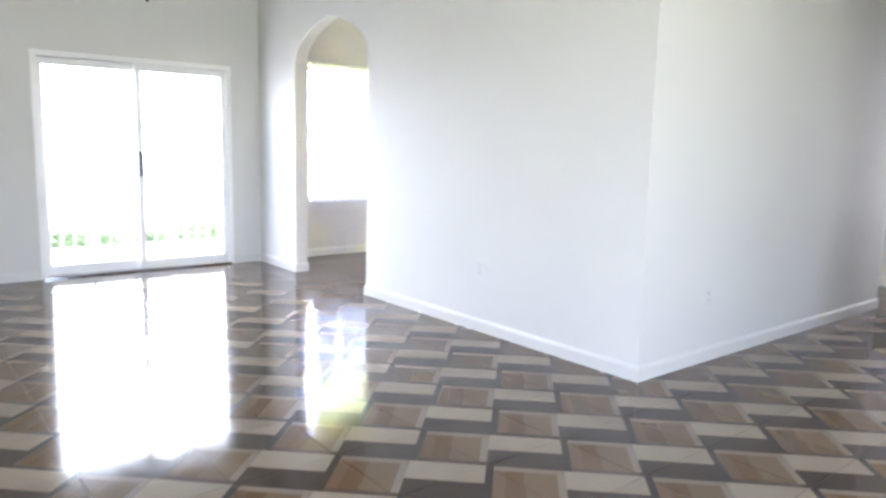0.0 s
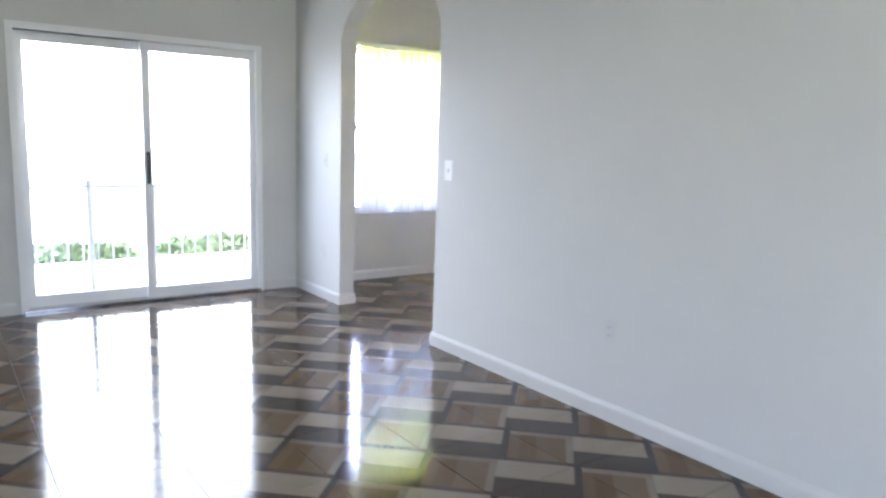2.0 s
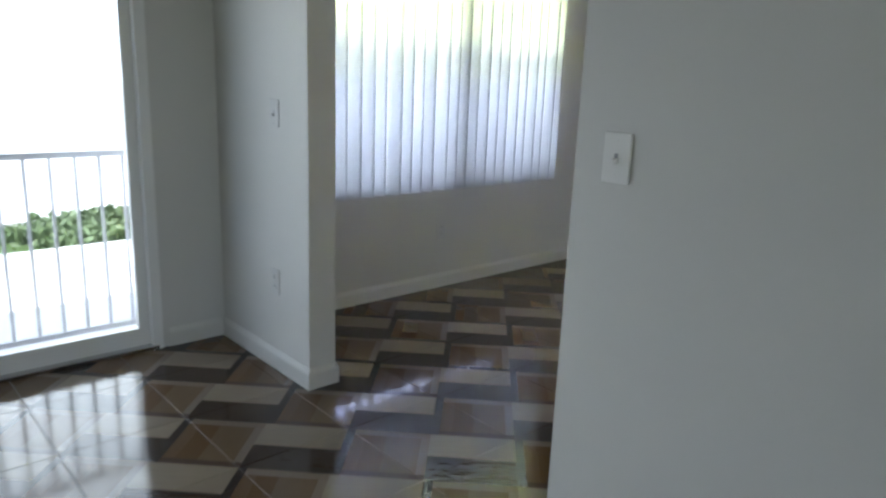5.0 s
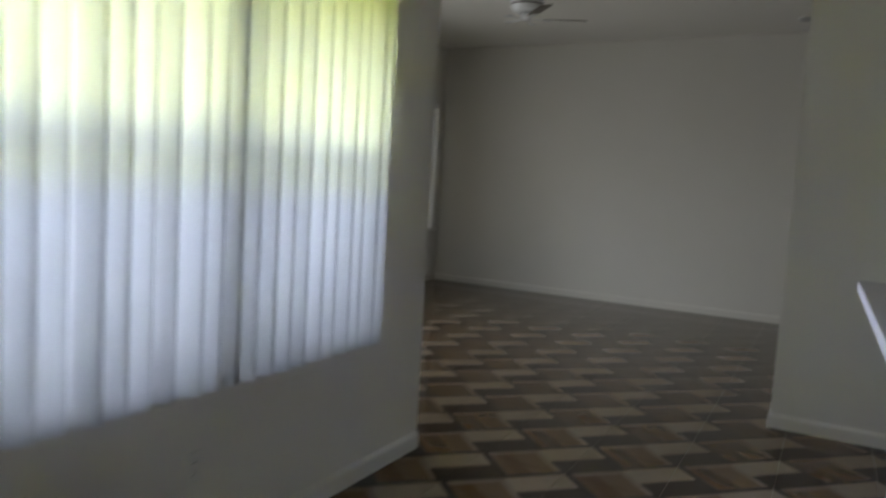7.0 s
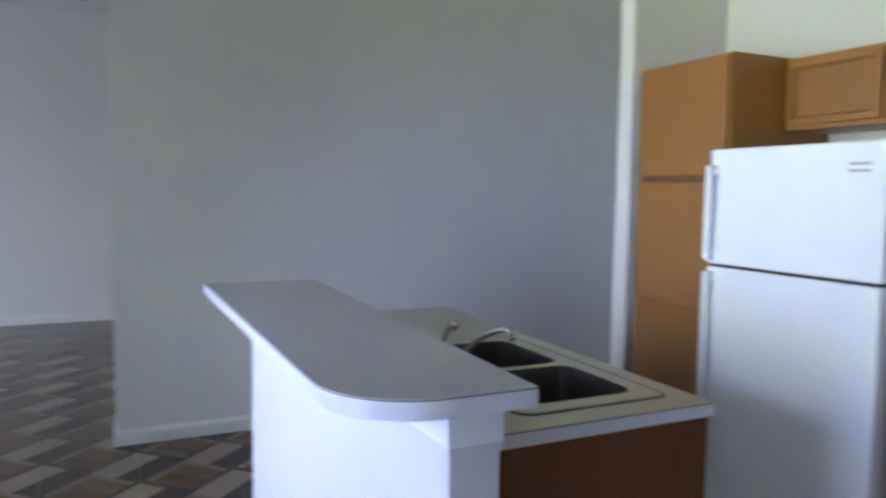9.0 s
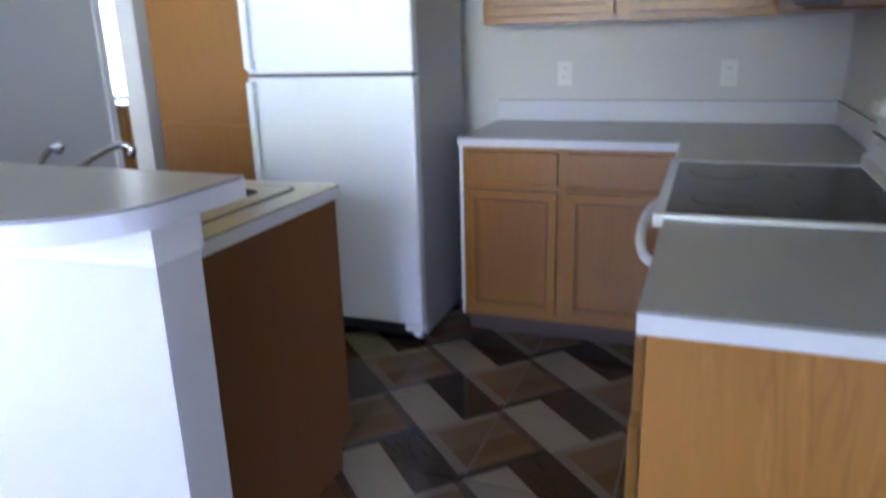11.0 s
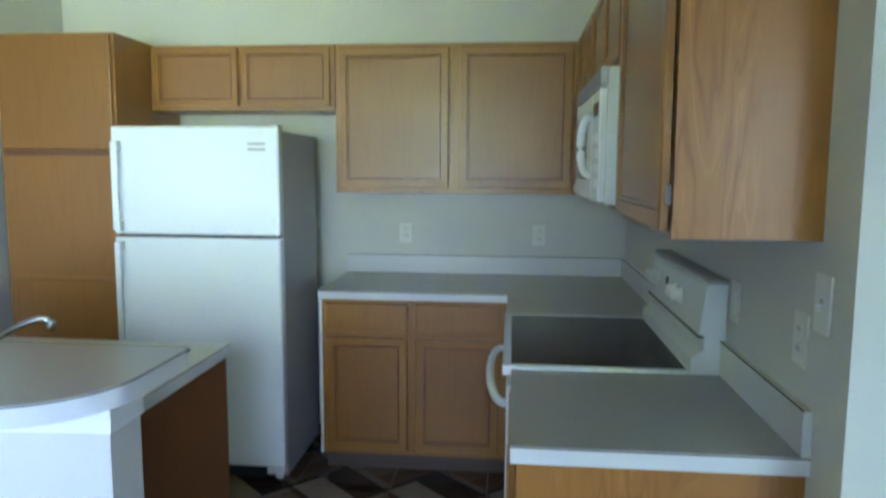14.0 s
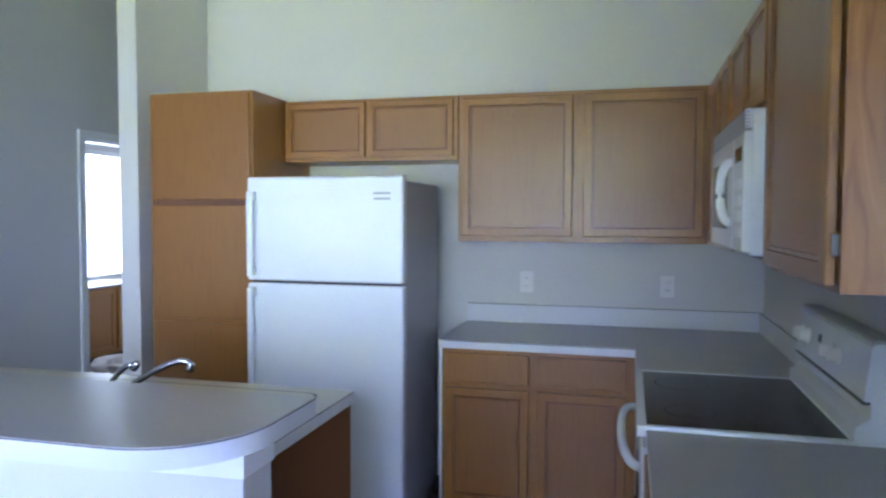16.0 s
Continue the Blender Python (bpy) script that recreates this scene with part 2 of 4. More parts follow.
def tile_print(name):
    """Glazed tile printed with slanting planks: brown squares on the lattice, pale and dark bars between."""
    m = bpy.data.materials.new(name)
    m.use_nodes = True
    t = m.node_tree
    b = t.nodes["Principled BSDF"]
    L = t.links.new

    def num(op, a, c=None, d=None):
        n = t.nodes.new("ShaderNodeMath")
        n.operation = op
        for k, v in enumerate((a, c, d)):
            if v is None:
                continue
            if isinstance(v, (int, float)):
                n.inputs[k].default_value = v
            else:
                L(v, n.inputs[k])
        return n.outputs[0]

    def mixc(f, a, c):
        n = t.nodes.new("ShaderNodeMix")
        n.data_type = "RGBA"
        L(f, n.inputs["Factor"])
        for key, v in (("A", a), ("B", c)):
            if isinstance(v, tuple):
                n.inputs[key].default_value = (*v, 1)
            else:
                L(v, n.inputs[key])
        return n.outputs["Result"]

    tc = t.nodes.new("ShaderNodeTexCoord")
    sep = t.nodes.new("ShaderNodeSeparateXYZ")
    L(tc.outputs["Object"], sep.inputs[0])
    x, y = num("DIVIDE", sep.outputs[0], TILE), num("DIVIDE", sep.outputs[1], TILE)
    A = num("SUBTRACT", x, y)
    B = num("MULTIPLY", num("ADD", x, y), -1.0)
    fa, fb = num("FLOOR", A), num("FLOOR", B)
    a, c = num("SUBTRACT", A, fa), num("SUBTRACT", B, fb)
    par = num("FLOORED_MODULO", num("ADD", fa, fb), 2.0)
    # grain along each plank
    comb = t.nodes.new("ShaderNodeCombineXYZ")
    L(num("MULTIPLY", A, 3.0), comb.inputs[0])
    L(num("MULTIPLY", B, 22.0), comb.inputs[1])
    comb2 = t.nodes.new("ShaderNodeCombineXYZ")
    L(num("MULTIPLY", A, 22.0), comb2.inputs[0])
    L(num("MULTIPLY", B, 3.0), comb2.inputs[1])
    grains = []
    for cb in (comb, comb2):
        n = t.nodes.new("ShaderNodeTexNoise")
        n.inputs["Scale"].default_value = 1.0
        n.inputs["Detail"].default_value = 4
        L(cb.outputs[0], n.inputs["Vector"])
        grains.append(n.outputs["Fac"])
    tones = t.nodes.new("ShaderNodeTexNoise")
    tones.inputs["Scale"].default_value = 2.6
    L(tc.outputs["Object"], tones.inputs["Vector"])
    inner = mixc(num("GREATER_THAN", num("ADD", c, num("MULTIPLY", tones.outputs["Fac"], 0.12)), 0.56), (0.138, 0.099, 0.063), (0.112, 0.07, 0.04))
    inner = mixc(num("GREATER_THAN", num("ADD", c, num("MULTIPLY", tones.outputs["Fac"], 0.1)), 0.8), inner, (0.13, 0.087, 0.055))
    sq = mixc(num("LESS_THAN", c, 0.1), inner, (0.21, 0.175, 0.14))
    sq = mixc(num("LESS_THAN", a, 0.12), sq, (0.19, 0.155, 0.122))
    sq = mixc(num("GREATER_THAN", a, 0.9), sq, (0.07, 0.048, 0.036))
    sq = mixc(num("GREATER_THAN", c, 0.9), sq, (0.028, 0.022, 0.02))
    sq = mixc(num("MULTIPLY", num("SUBTRACT", grains[0], 0.3), 0.5), sq, (0.1, 0.07, 0.05))
    bar = mixc(num("GREATER_THAN", a, 0.5), (0.262, 0.222, 0.172), (0.034, 0.022, 0.015))
    bar = mixc(num("MULTIPLY", num("SUBTRACT", grains[1], 0.3), 0.35), bar, (0.14, 0.11, 0.09))
    col = mixc(num("GREATER_THAN", par, 0.5), bar, sq)
    info = t.nodes.new("ShaderNodeObjectInfo")
    hsv = t.nodes.new("ShaderNodeHueSaturation")
    L(num("MULTIPLY_ADD", info.outputs["Random"], 0.1, 0.79), hsv.inputs["Value"])
    hsv.inputs["Saturation"].default_value = 1.22
    L(col, hsv.inputs["Color"])
    L(hsv.outputs[0], b.inputs["Base Color"])
    wear = t.nodes.new("ShaderNodeTexNoise")
    wear.inputs["Scale"].default_value = 9.0
    wear.inputs["Detail"].default_value = 6
    L(tc.outputs["Object"], wear.inputs["Vector"])
    L(num("MULTIPLY_ADD", wear.outputs["Fac"], 0.12, 0.05), b.inputs["Roughness"])
    b.inputs["IOR"].default_value = 1.4
    bp = t.nodes.new("ShaderNodeBump")
    bp.inputs["Strength"].default_value = 0.008
    bp.inputs["Distance"].default_value = 0.001
    L(grains[0], bp.inputs["Height"])
    L(bp.outputs[0], b.inputs["Normal"])
    return m


M_TILE = tile_print("printed_tile")


# ---- mesh helpers ----
def link(name, bm, material, parent=None, label=""):
    me = bpy.data.meshes.new(name)
    bm.to_mesh(me)
    bm.free()
    for m in (material if isinstance(material, (list, tuple)) else [material]):
        me.materials.append(m)
    ob = new(name, me)
    if parent is not None:
        ob.parent = parent
    if label:
        ob["label"] = label
    return ob


def part(name, bm, material, parent, label=""):
    return link(name, bm, material, parent, label)


def add_box(bm, x0, x1, y0, y1, z0, z1, bevel=0.0, seg=1):
    r = bmesh.ops.create_cube(bm, size=1.0)
    for v in r["verts"]:
        v.co = Vector((x0 + (v.co.x + 0.5) * (x1 - x0), y0 + (v.co.y + 0.5) * (y1 - y0), z0 + (v.co.z + 0.5) * (z1 - z0)))
    if bevel:
        es = list({e for v in r["verts"] for e in v.link_edges})
        bmesh.ops.bevel(bm, geom=es, offset=bevel, segments=seg, profile=0.5, affect="EDGES")


def box(x0, x1, y0, y1, z0, z1, bevel=0.0, seg=1):
    bm = bmesh.new()
    add_box(bm, x0, x1, y0, y1, z0, z1, bevel, seg)
    return bm


def boxes(*rows):
    bm = bmesh.new()
    for r in rows:
        add_box(bm, *r)
    return bm


def extrude_poly(pts, vec):
    """A flat outline given as 3D points, made solid along vec."""
    bm = bmesh.new()
    f = bm.faces.new([bm.verts.new(p) for p in pts])
    g = bmesh.ops.extrude_face_region(bm, geom=[f])
    bmesh.ops.translate(bm, vec=vec, verts=[v for v in g["geom"] if isinstance(v, bmesh.types.BMVert)])
    bmesh.ops.recalc_face_normals(bm, faces=bm.faces)
    return bm


def structure(ob, label, category):
    return tagged(ob, label, category, kind="structure")


def empty(name, m, label, category, group=""):
    ob = new(name)
    ob.empty_display_size = 0.1
    ob.matrix_basis = m
    return tagged(ob, label, category, group)


def tube(points, r, seg=10):
    """A round bar swept through points."""
    bm = bmesh.new()
    pts = [Vector(p) for p in points]
    rings = []
    for i, p in enumerate(pts):
        d = (pts[min(i + 1, len(pts) - 1)] - pts[max(i - 1, 0)]).normalized()
        q = d.to_track_quat("Z", "Y")
        rings.append([bm.verts.new(p + q @ Vector((r * math.cos(2 * math.pi * k / seg), r * math.sin(2 * math.pi * k / seg), 0))) for k in range(seg)])
    for a, b in zip(rings, rings[1:]):
        for k in range(seg):
            bm.faces.new((a[k], a[(k + 1) % seg], b[(k + 1) % seg], b[k]))
    bm.faces.new(rings[0][::-1])
    bm.faces.new(rings[-1])
    for f in bm.faces:
        f.smooth = len(f.verts) == 4
    return bm


def lathe(profile, seg=24, smooth=True):
    """A turned body from (radius, height) pairs, bottom to top."""
    bm = bmesh.new()
    rings = [[bm.verts.new((max(r, 0.0005) * math.cos(2 * math.pi * k / seg), max(r, 0.0005) * math.sin(2 * math.pi * k / seg), z)) for k in range(seg)] for r, z in profile]
    for a, b in zip(rings, rings[1:]):
        for k in range(seg):
            bm.faces.new((a[k], a[(k + 1) % seg], b[(k + 1) % seg], b[k])).smooth = smooth
    bm.faces.new(rings[0][::-1])
    bm.faces.new(rings[-1])
    return bm


def moved(bm, m):
    bmesh.ops.transform(bm, matrix=m, verts=bm.verts)
    return bm


# ---- plan, in metres: x from the outer wall inwards, y from the arch wall to the kitchen ----
H = 3.37
TH = 0.13
XS, XA = 0.838, 2.172
XK, XH = 4.80, 5.05
YB, YF = 4.66, 9.0
XF, YE = -3.3, 2.99
SL0, SL1, SLZ = -2.16, -0.34, 2.05
WN0, WN1, WZ0, WZ1 = 0.60, 2.56, 0.655, 2.20
WMID, WRAIL = 1.62, 1.455
FW0, FW1, FZ0, FZ1 = 7.98, 8.86, 0.76, 2.54
FD0, FD1 = 3.3, 6.3
SW0, SW1 = 5.6, 8.6
X_EAST, Y_SOUTH = 8.8, -6.0
BX0, BX1 = 5.26, 6.06
BYN = 6.4

# ---- structure ----
structure(link("wall_west", boxes(
    (-0.2, 0, Y_SOUTH, SL0, 0, H), (-0.2, 0, SL0, SL1, SLZ, H), (-0.2, 0, SL1, WN0, 0, H),
    (-0.2, 0, WN0, WN1, 0, WZ0), (-0.2, 0, WN0, WN1, WZ1, H), (-0.2, 0, WN1, YE, 0, H)), M_WALL), "off-white painted outer wall with door and window openings", "wall")


def arch_points(x0, x1, spring, apex, n=14):
    """Arch head from left springing to right: round shoulders rising to a blunt point."""
    xm, hw = (x0 + x1) / 2, (x1 - x0) / 2
    pts = []
    for i in range(2 * n + 1):
        u = i / n - 1
        w = abs(u)
        pts.append((xm + u * hw, spring + (apex - spring) * (0.72 * math.sqrt(max(0, 1 - w * w)) + 0.28 * (1 - w))))
    return pts


outline = [(0, 0), (XS, 0)] + arch_points(XS, XA, 2.10, 2.48) + [(XA, 0), (XH, 0), (XH, H), (0, H)]
structure(link("wall_arch", extrude_poly([(x, 0, z) for x, z in outline], (0, TH, 0)), M_WALL), "off-white wall with an arched doorway through it", "wall")
structure(link("wall_kitchen", box(XK, XH, TH, 3.445, 0, H), M_WALL), "off-white wall behind the kitchen cabinets", "wall")
structure(link("wall_pantry", box(4.14, XK, 3.33, 3.445, 0, H), M_WALL), "short off-white wall end beside the pantry", "wall")
structure(link("wall_hall", boxes((1.59, BX0, YB, YB + TH, 0, H), (BX0, BX1, YB, YB + TH, 2.06, H), (BX1, X_EAST, YB, YB + TH, 0, H)), M_WALL), "off-white wall across from the kitchen with a bathroom doorway", "wall")
structure(link("wall_north", box(XF - 0.2, X_EAST, YF, YF + 0.2, 0, H), M_WALL), "blank off-white end wall of the family room", "wall")
structure(link("wall_family_west", boxes(
    (XF - 0.2, XF, YE - 0.2, FD0, 0, H), (XF - 0.2, XF, FD0, FD1, 2.1, H), (XF - 0.2, XF, FD1, FW0, 0, H), (XF - 0.2, XF, FW0, FW1, 0, FZ0),
    (XF - 0.2, XF, FW0, FW1, FZ1, H), (XF - 0.2, XF, FW1, YF, 0, H)), M_WALL), "off-white family room wall with a window", "wall")
structure(link("wall_family_south", box(XF, -0.2, YE - 0.2, YE, 0, H), M_WALL), "off-white family room wall", "wall")
structure(link("wall_family_east", box(4.86, 4.98, YB + TH, YF, 0, H), M_WALL), "off-white wall between family room and bathroom", "wall")
structure(link("wall_bath_north", boxes((4.98, 6.3, BYN, BYN + 0.15, 0, H), (6.3, 8.2, BYN, BYN + 0.15, 0, 0.8), (6.3, 8.2, BYN, BYN + 0.15, 2.2, H), (8.2, X_EAST, BYN, BYN + 0.15, 0, H)), M_WALL), "white bathroom wall with a bright window", "wall")
# the eastward leg is unseen, added to keep east daylight off the hallway
structure(link("wall_foyer", boxes((6.02, 6.15, 1.5, 3.3, 0, H), (6.15, X_EAST, 1.5, 1.63, 0, H)), M_WALL), "off-white wall beside the hallway, with an unseen light-blocking leg", "wall")
structure(link("wall_east", boxes((X_EAST, X_EAST + 0.2, Y_SOUTH, -3.3, 0, H), (X_EAST, X_EAST + 0.2, -3.3, -0.5, 0, 0.3), (X_EAST, X_EAST + 0.2, -3.3, -0.5, 2.5, H), (X_EAST, X_EAST + 0.2, -0.5, YF, 0, H)), M_WALL), "plain off-white wall with an entry window", "wall")
structure(link("wall_south", boxes((-0.2, SW0, Y_SOUTH - 0.2, Y_SOUTH, 0, H), (SW0, SW1, Y_SOUTH - 0.2, Y_SOUTH, 0, 0.5), (SW0, SW1, Y_SOUTH - 0.2, Y_SOUTH, 2.5, H), (SW1, X_EAST + 0.2, Y_SOUTH - 0.2, Y_SOUTH, 0, H)), M_WALL), "plain off-white wall with a wide window", "wall")
structure(link("ceiling", boxes((-0.2, X_EAST + 0.2, Y_SOUTH - 0.2, YE, H, H + 0.15), (XF - 0.2, X_EAST + 0.2, YE, YF + 0.2, H, H + 0.15)), M_CEIL), "white textured ceiling", "ceiling")
structure(link("ground", box(-150, 150, -150, 150, -0.5, -0.16), M_GRASS), "sunlit lawn around the house", "ground")
structure(link("pavement", box(-2.75, -0.2, -9.0, YE - 0.2, -0.16, -0.1), M_CONC), "pale concrete patio slab", "patio")


# ---- baseboards ----
def baseboard(x0, y0, x1, y1, nx, ny):
    """A board along a wall foot from one point to another, with a rounded top, standing off to (nx, ny)."""
    d = Vector((x1 - x0, y1 - y0, 0))
    prof = [(0, 0), (0.013, 0), (0.013, 0.068), (0.010, 0.078), (0.006, 0.084), (0.003, 0.092), (0, 0.092)]
    bm = extrude_poly([(x0 + nx * a, y0 + ny * a, z) for a, z in prof], d)
    return structure(link("baseboard", bm, M_BASE), "off-white painted wooden baseboard", "baseboard")


B = 0.013
for row in ((0, SL1 + 0.05, 0, -B, 1, 0), (0, 0, XS + B, 0, 0, -1), (XS, 0, XS, TH, 1, 0), (0, TH, XS + B, TH, 0, 1), (0, TH + B, 0, YE, 1, 0),
            (XA, 0, XA, TH, -1, 0), (XA - B, 0, XH + B, 0, 0, -1), (XA - B, TH, 2.335, TH, 0, 1), (XH, 0, XH, 3.445, 1, 0), (1.59 - B, YB, BX0 - 0.07, YB, 0, -1), (1.59, YB, 1.59, YB + TH, -1, 0),
            (XF, YF, 4.86, YF, 0, -1), (XF, FD1, XF, YF - B, 1, 0), (4.14, 3.33, 4.14, 3.445, -1, 0), (4.14, 3.445, XH, 3.445, 0, 1), (BX1 + 0.07, YB, X_EAST, YB, 0, -1), (6.02, 1.5, 6.02, 3.3, -1, 0), (6.02 - B, 1.5, 6.15, 1.5, 0, -1), (0, SL0 - 0.05, 0, Y_SOUTH, 1, 0)):
    baseboard(*row)


# ---- sliding glass door ----
def sliding_door():
    d = empty("door_1", pose(0, 0, 0), "white framed sliding glass door to the patio", "door")
    d["kind"] = "structure"
    f = 0.03
    part("door_frame", boxes((-0.17, 0.012, SL1 - f, SL1 + 0.02, 0, SLZ), (-0.17, 0.012, SL0 - 0.02, SL0 + f, 0, SLZ), (-0.17, 0.012, SL0 - 0.02, SL1 + 0.02, SLZ, SLZ + 0.05)), M_TRIM, d)
    part("threshold", box(-0.17, 0.015, SL0, SL1, 0, 0.022, 0.004), M_CHROME, d, "bare metal sill track")
    mid = (SL0 + SL1) / 2
    for x, y0, y1 in ((-0.06, mid - 0.03, SL1 - f), (-0.12, SL0 + f, mid + 0.03)):
        p = part("door_panel", boxes((x, x + 0.035, y0, y0 + 0.06, 0.022, SLZ), (x, x + 0.035, y1 - 0.05, y1, 0.022, SLZ), (x, x + 0.035, y0 + 0.06, y1 - 0.05, 0.022, 0.11), (x, x + 0.035, y0 + 0.06, y1 - 0.05, SLZ - 0.07, SLZ)), M_TRIM, d)
        g = part("pane", box(x + 0.014, x + 0.02, y0 + 0.06, y1 - 0.05, 0.11, SLZ - 0.07), M_GLASS, p)
        g.visible_shadow = False
    part("door_handle", boxes((-0.025, -0.005, mid - 0.012, mid + 0.012, 0.95, 1.2), (-0.005, 0.022, mid - 0.008, mid + 0.008, 0.98, 1.17)), M_BLACK, d, "dark pull handle")


sliding_door()


# ---- windows ----
def nook_window():
    w = empty("window_1", pose(0, 0, 0), "white single-hung double window behind vertical blinds", "window")
    w["kind"] = "structure"
    part("window_frame", boxes((-0.17, -0.1, WN0, WN0 + 0.05, WZ0, WZ1), (-0.17, -0.1, WN1 - 0.05, WN1, WZ0, WZ1), (-0.17, -0.1, WN0 + 0.05, WN1 - 0.05, WZ0, WZ0 + 0.05), (-0.17, -0.1, WN0 + 0.05, WN1 - 0.05, WZ1 - 0.05, WZ1), (-0.17, -0.09, WMID - 0.05, WMID + 0.05, WZ0 + 0.05, WZ1 - 0.05)), M_TRIM, w)
    part("window_sill", box(-0.1, -0.07, WN0, WN1, WZ0, WZ0 + 0.004), M_BASE, w)
    for y0, y1 in ((WN0 + 0.05, WMID - 0.05), (WMID + 0.05, WN1 - 0.05)):
        part("meeting_rail", box(-0.16, -0.105, y0, y1, WRAIL - 0.03, WRAIL + 0.03), M_TRIM, w)
        for z0, z1 in ((WZ0 + 0.05, WRAIL - 0.03), (WRAIL + 0.03, WZ1 - 0.05)):
            g = part("pane", box(-0.14, -0.134, y0, y1, z0, z1), M_GLASS, w)
            g.visible_shadow = False


nook_window()


def vertical_blinds():
    y0, y1, top, bottom = 0.645, 2.525, 2.19, 0.648
    v = empty("vertical_blinds", pose(0.033, 0, 0), "white vinyl vertical blinds hanging closed over the window", "blinds")
    part("headrail", box(-0.033, 0.03, y0 - 0.06, y1 + 0.02, top, top + 0.04, 0.004), M_TRIM, v)
    n = 21
    step = (y1 - y0) / n
    w, th = 0.092, 0.0012
    bm = bmesh.new()
    cross = [(-w / 2 + w * k / 6, 0.0045 * (1 - (2 * k / 6 - 1) ** 2)) for k in range(7)]
    rows = [[bm.verts.new((c + s * th, a, z)) for a, c in cross] for s in (0, 1) for z in (bottom, top)]
    for k in range(6):
        bm.faces.new((rows[0][k], rows[0][k + 1], rows[1][k + 1], rows[1][k])).smooth = True
        bm.faces.new((rows[2][k + 1], rows[2][k], rows[3][k], rows[3][k + 1])).smooth = True
        bm.faces.new((rows[0][k], rows[2][k], rows[2][k + 1], rows[0][k + 1]))
        bm.faces.new((rows[1][k + 1], rows[3][k + 1], rows[3][k], rows[1][k]))
    for k in (0, 6):
        bm.faces.new((rows[0][k], rows[1][k], rows[3][k], rows[2][k]))
    bmesh.ops.recalc_face_normals(bm, faces=bm.faces)
    me = bpy.data.meshes.new("slat")
    bm.to_mesh(me)
    bm.free()
    me.materials.append(M_BLIND)
    rng = random.Random(4)
    for i in range(n):
        s = new("slat", me)
        s.parent = v
        s.matrix_basis = pose(rng.uniform(-0.004, 0.004), y0 + step * (i + 0.5) + rng.uniform(-0.012, 0.012), 0, 0, rng.uniform(-0.3, 0.3), -34 + rng.uniform(-11, 9))


vertical_blinds()


def family_window():
    w = empty("window_2", pose(0, 0, 0), "white framed family room window with an empty sill", "window")
    w["kind"] = "structure"
    X = XF
    part("window_frame", boxes((X - 0.12, X + 0.015, FW0, FW0 + 0.05, FZ0, FZ1), (X - 0.12, X + 0.015, FW1 - 0.05, FW1, FZ0, FZ1), (X - 0.12, X + 0.015, FW0 + 0.05, FW1 - 0.05, FZ1 - 0.05, FZ1), (X - 0.1, X - 0.05, FW0 + 0.05, FW1 - 0.05, 1.62, 1.67)), M_TRIM, w)
    part("window_sill", box(X - 0.12, X + 0.04, FW0 - 0.03, FW1 + 0.03, FZ0 - 0.03, FZ0 + 0.01, 0.004), M_TRIM, w)
    g = part("pane", box(X - 0.085, X - 0.08, FW0 + 0.05, FW1 - 0.05, FZ0 + 0.01, FZ1 - 0.05), M_GLASS, w)
    g.visible_shadow = False


family_window()


# ---- bathroom behind the hall doorway ----
def bath_door_frame():
    d = empty("door_2", pose(0, 0, 0), "white door casing round the open bathroom doorway", "door frame")
    d["kind"] = "structure"
    part("casing", boxes((BX0 - 0.06, BX0, YB - 0.018, YB, 0, 2.12), (BX1, BX1 + 0.06, YB - 0.018, YB, 0, 2.12), (BX0, BX1, YB - 0.018, YB, 2.06, 2.12)), M_TRIM, d)
    part("jamb", boxes((BX0, BX0 + 0.015, YB, YB + TH, 0, 2.06), (BX1 - 0.015, BX1, YB, YB + TH, 0, 2.06), (BX0 + 0.015, BX1 - 0.015, YB, YB + TH, 2.045, 2.06)), M_TRIM, d)


bath_door_frame()
w3 = empty("window_3", pose(0, 0, 0), "bright white framed bathroom window", "window")
w3["kind"] = "structure"
part("window_frame", boxes((6.3, 6.35, BYN, BYN + 0.1, 0.8, 2.2), (8.15, 8.2, BYN, BYN + 0.1, 0.8, 2.2), (6.35, 8.15, BYN, BYN + 0.1, 0.8, 0.84), (6.35, 8.15, BYN, BYN + 0.1, 2.15, 2.2)), M_TRIM, w3)


sky_pane = bpy.data.materials.new("bright_sky_backdrop")
sky_pane.use_nodes = True
sky_pane.node_tree.nodes["Principled BSDF"].inputs["Emission Color"].default_value = (1, 1, 1, 1)
sky_pane.node_tree.nodes["Principled BSDF"].inputs["Emission Strength"].default_value = 2.6
structure(link("backdrop", box(6.2, 8.3, BYN + 0.16, BYN + 0.17, 0.7, 2.3), sky_pane), "white overcast sky outside the bathroom window", "sky")


# ---- cabinets ----
def frame_ring(x0, x1, z0, z1, s, y0, y1):
    """A rectangular frame of width s in the xz plane, its outer front edge eased."""
    e = 0.004
    loops = [[(a, y, c) for a, c in ((x0 + k, z0 + k), (x1 - k, z0 + k), (x1 - k, z1 - k), (x0 + k, z1 - k))] for k, y in ((0, y1), (0, y0 + e), (e, y0), (s - 0.001, y0), (s, y0 + 0.002), (s, y1))]
    bm = bmesh.new()
    rings = [[bm.verts.new(p) for p in lp] for lp in loops]
    for a, b in zip(rings, rings[1:] + rings[:1]):
        for k in range(4):
            bm.faces.new((a[k], a[(k + 1) % 4], b[(k + 1) % 4], b[k]))
    bmesh.ops.recalc_face_normals(bm, faces=bm.faces)
    return bm


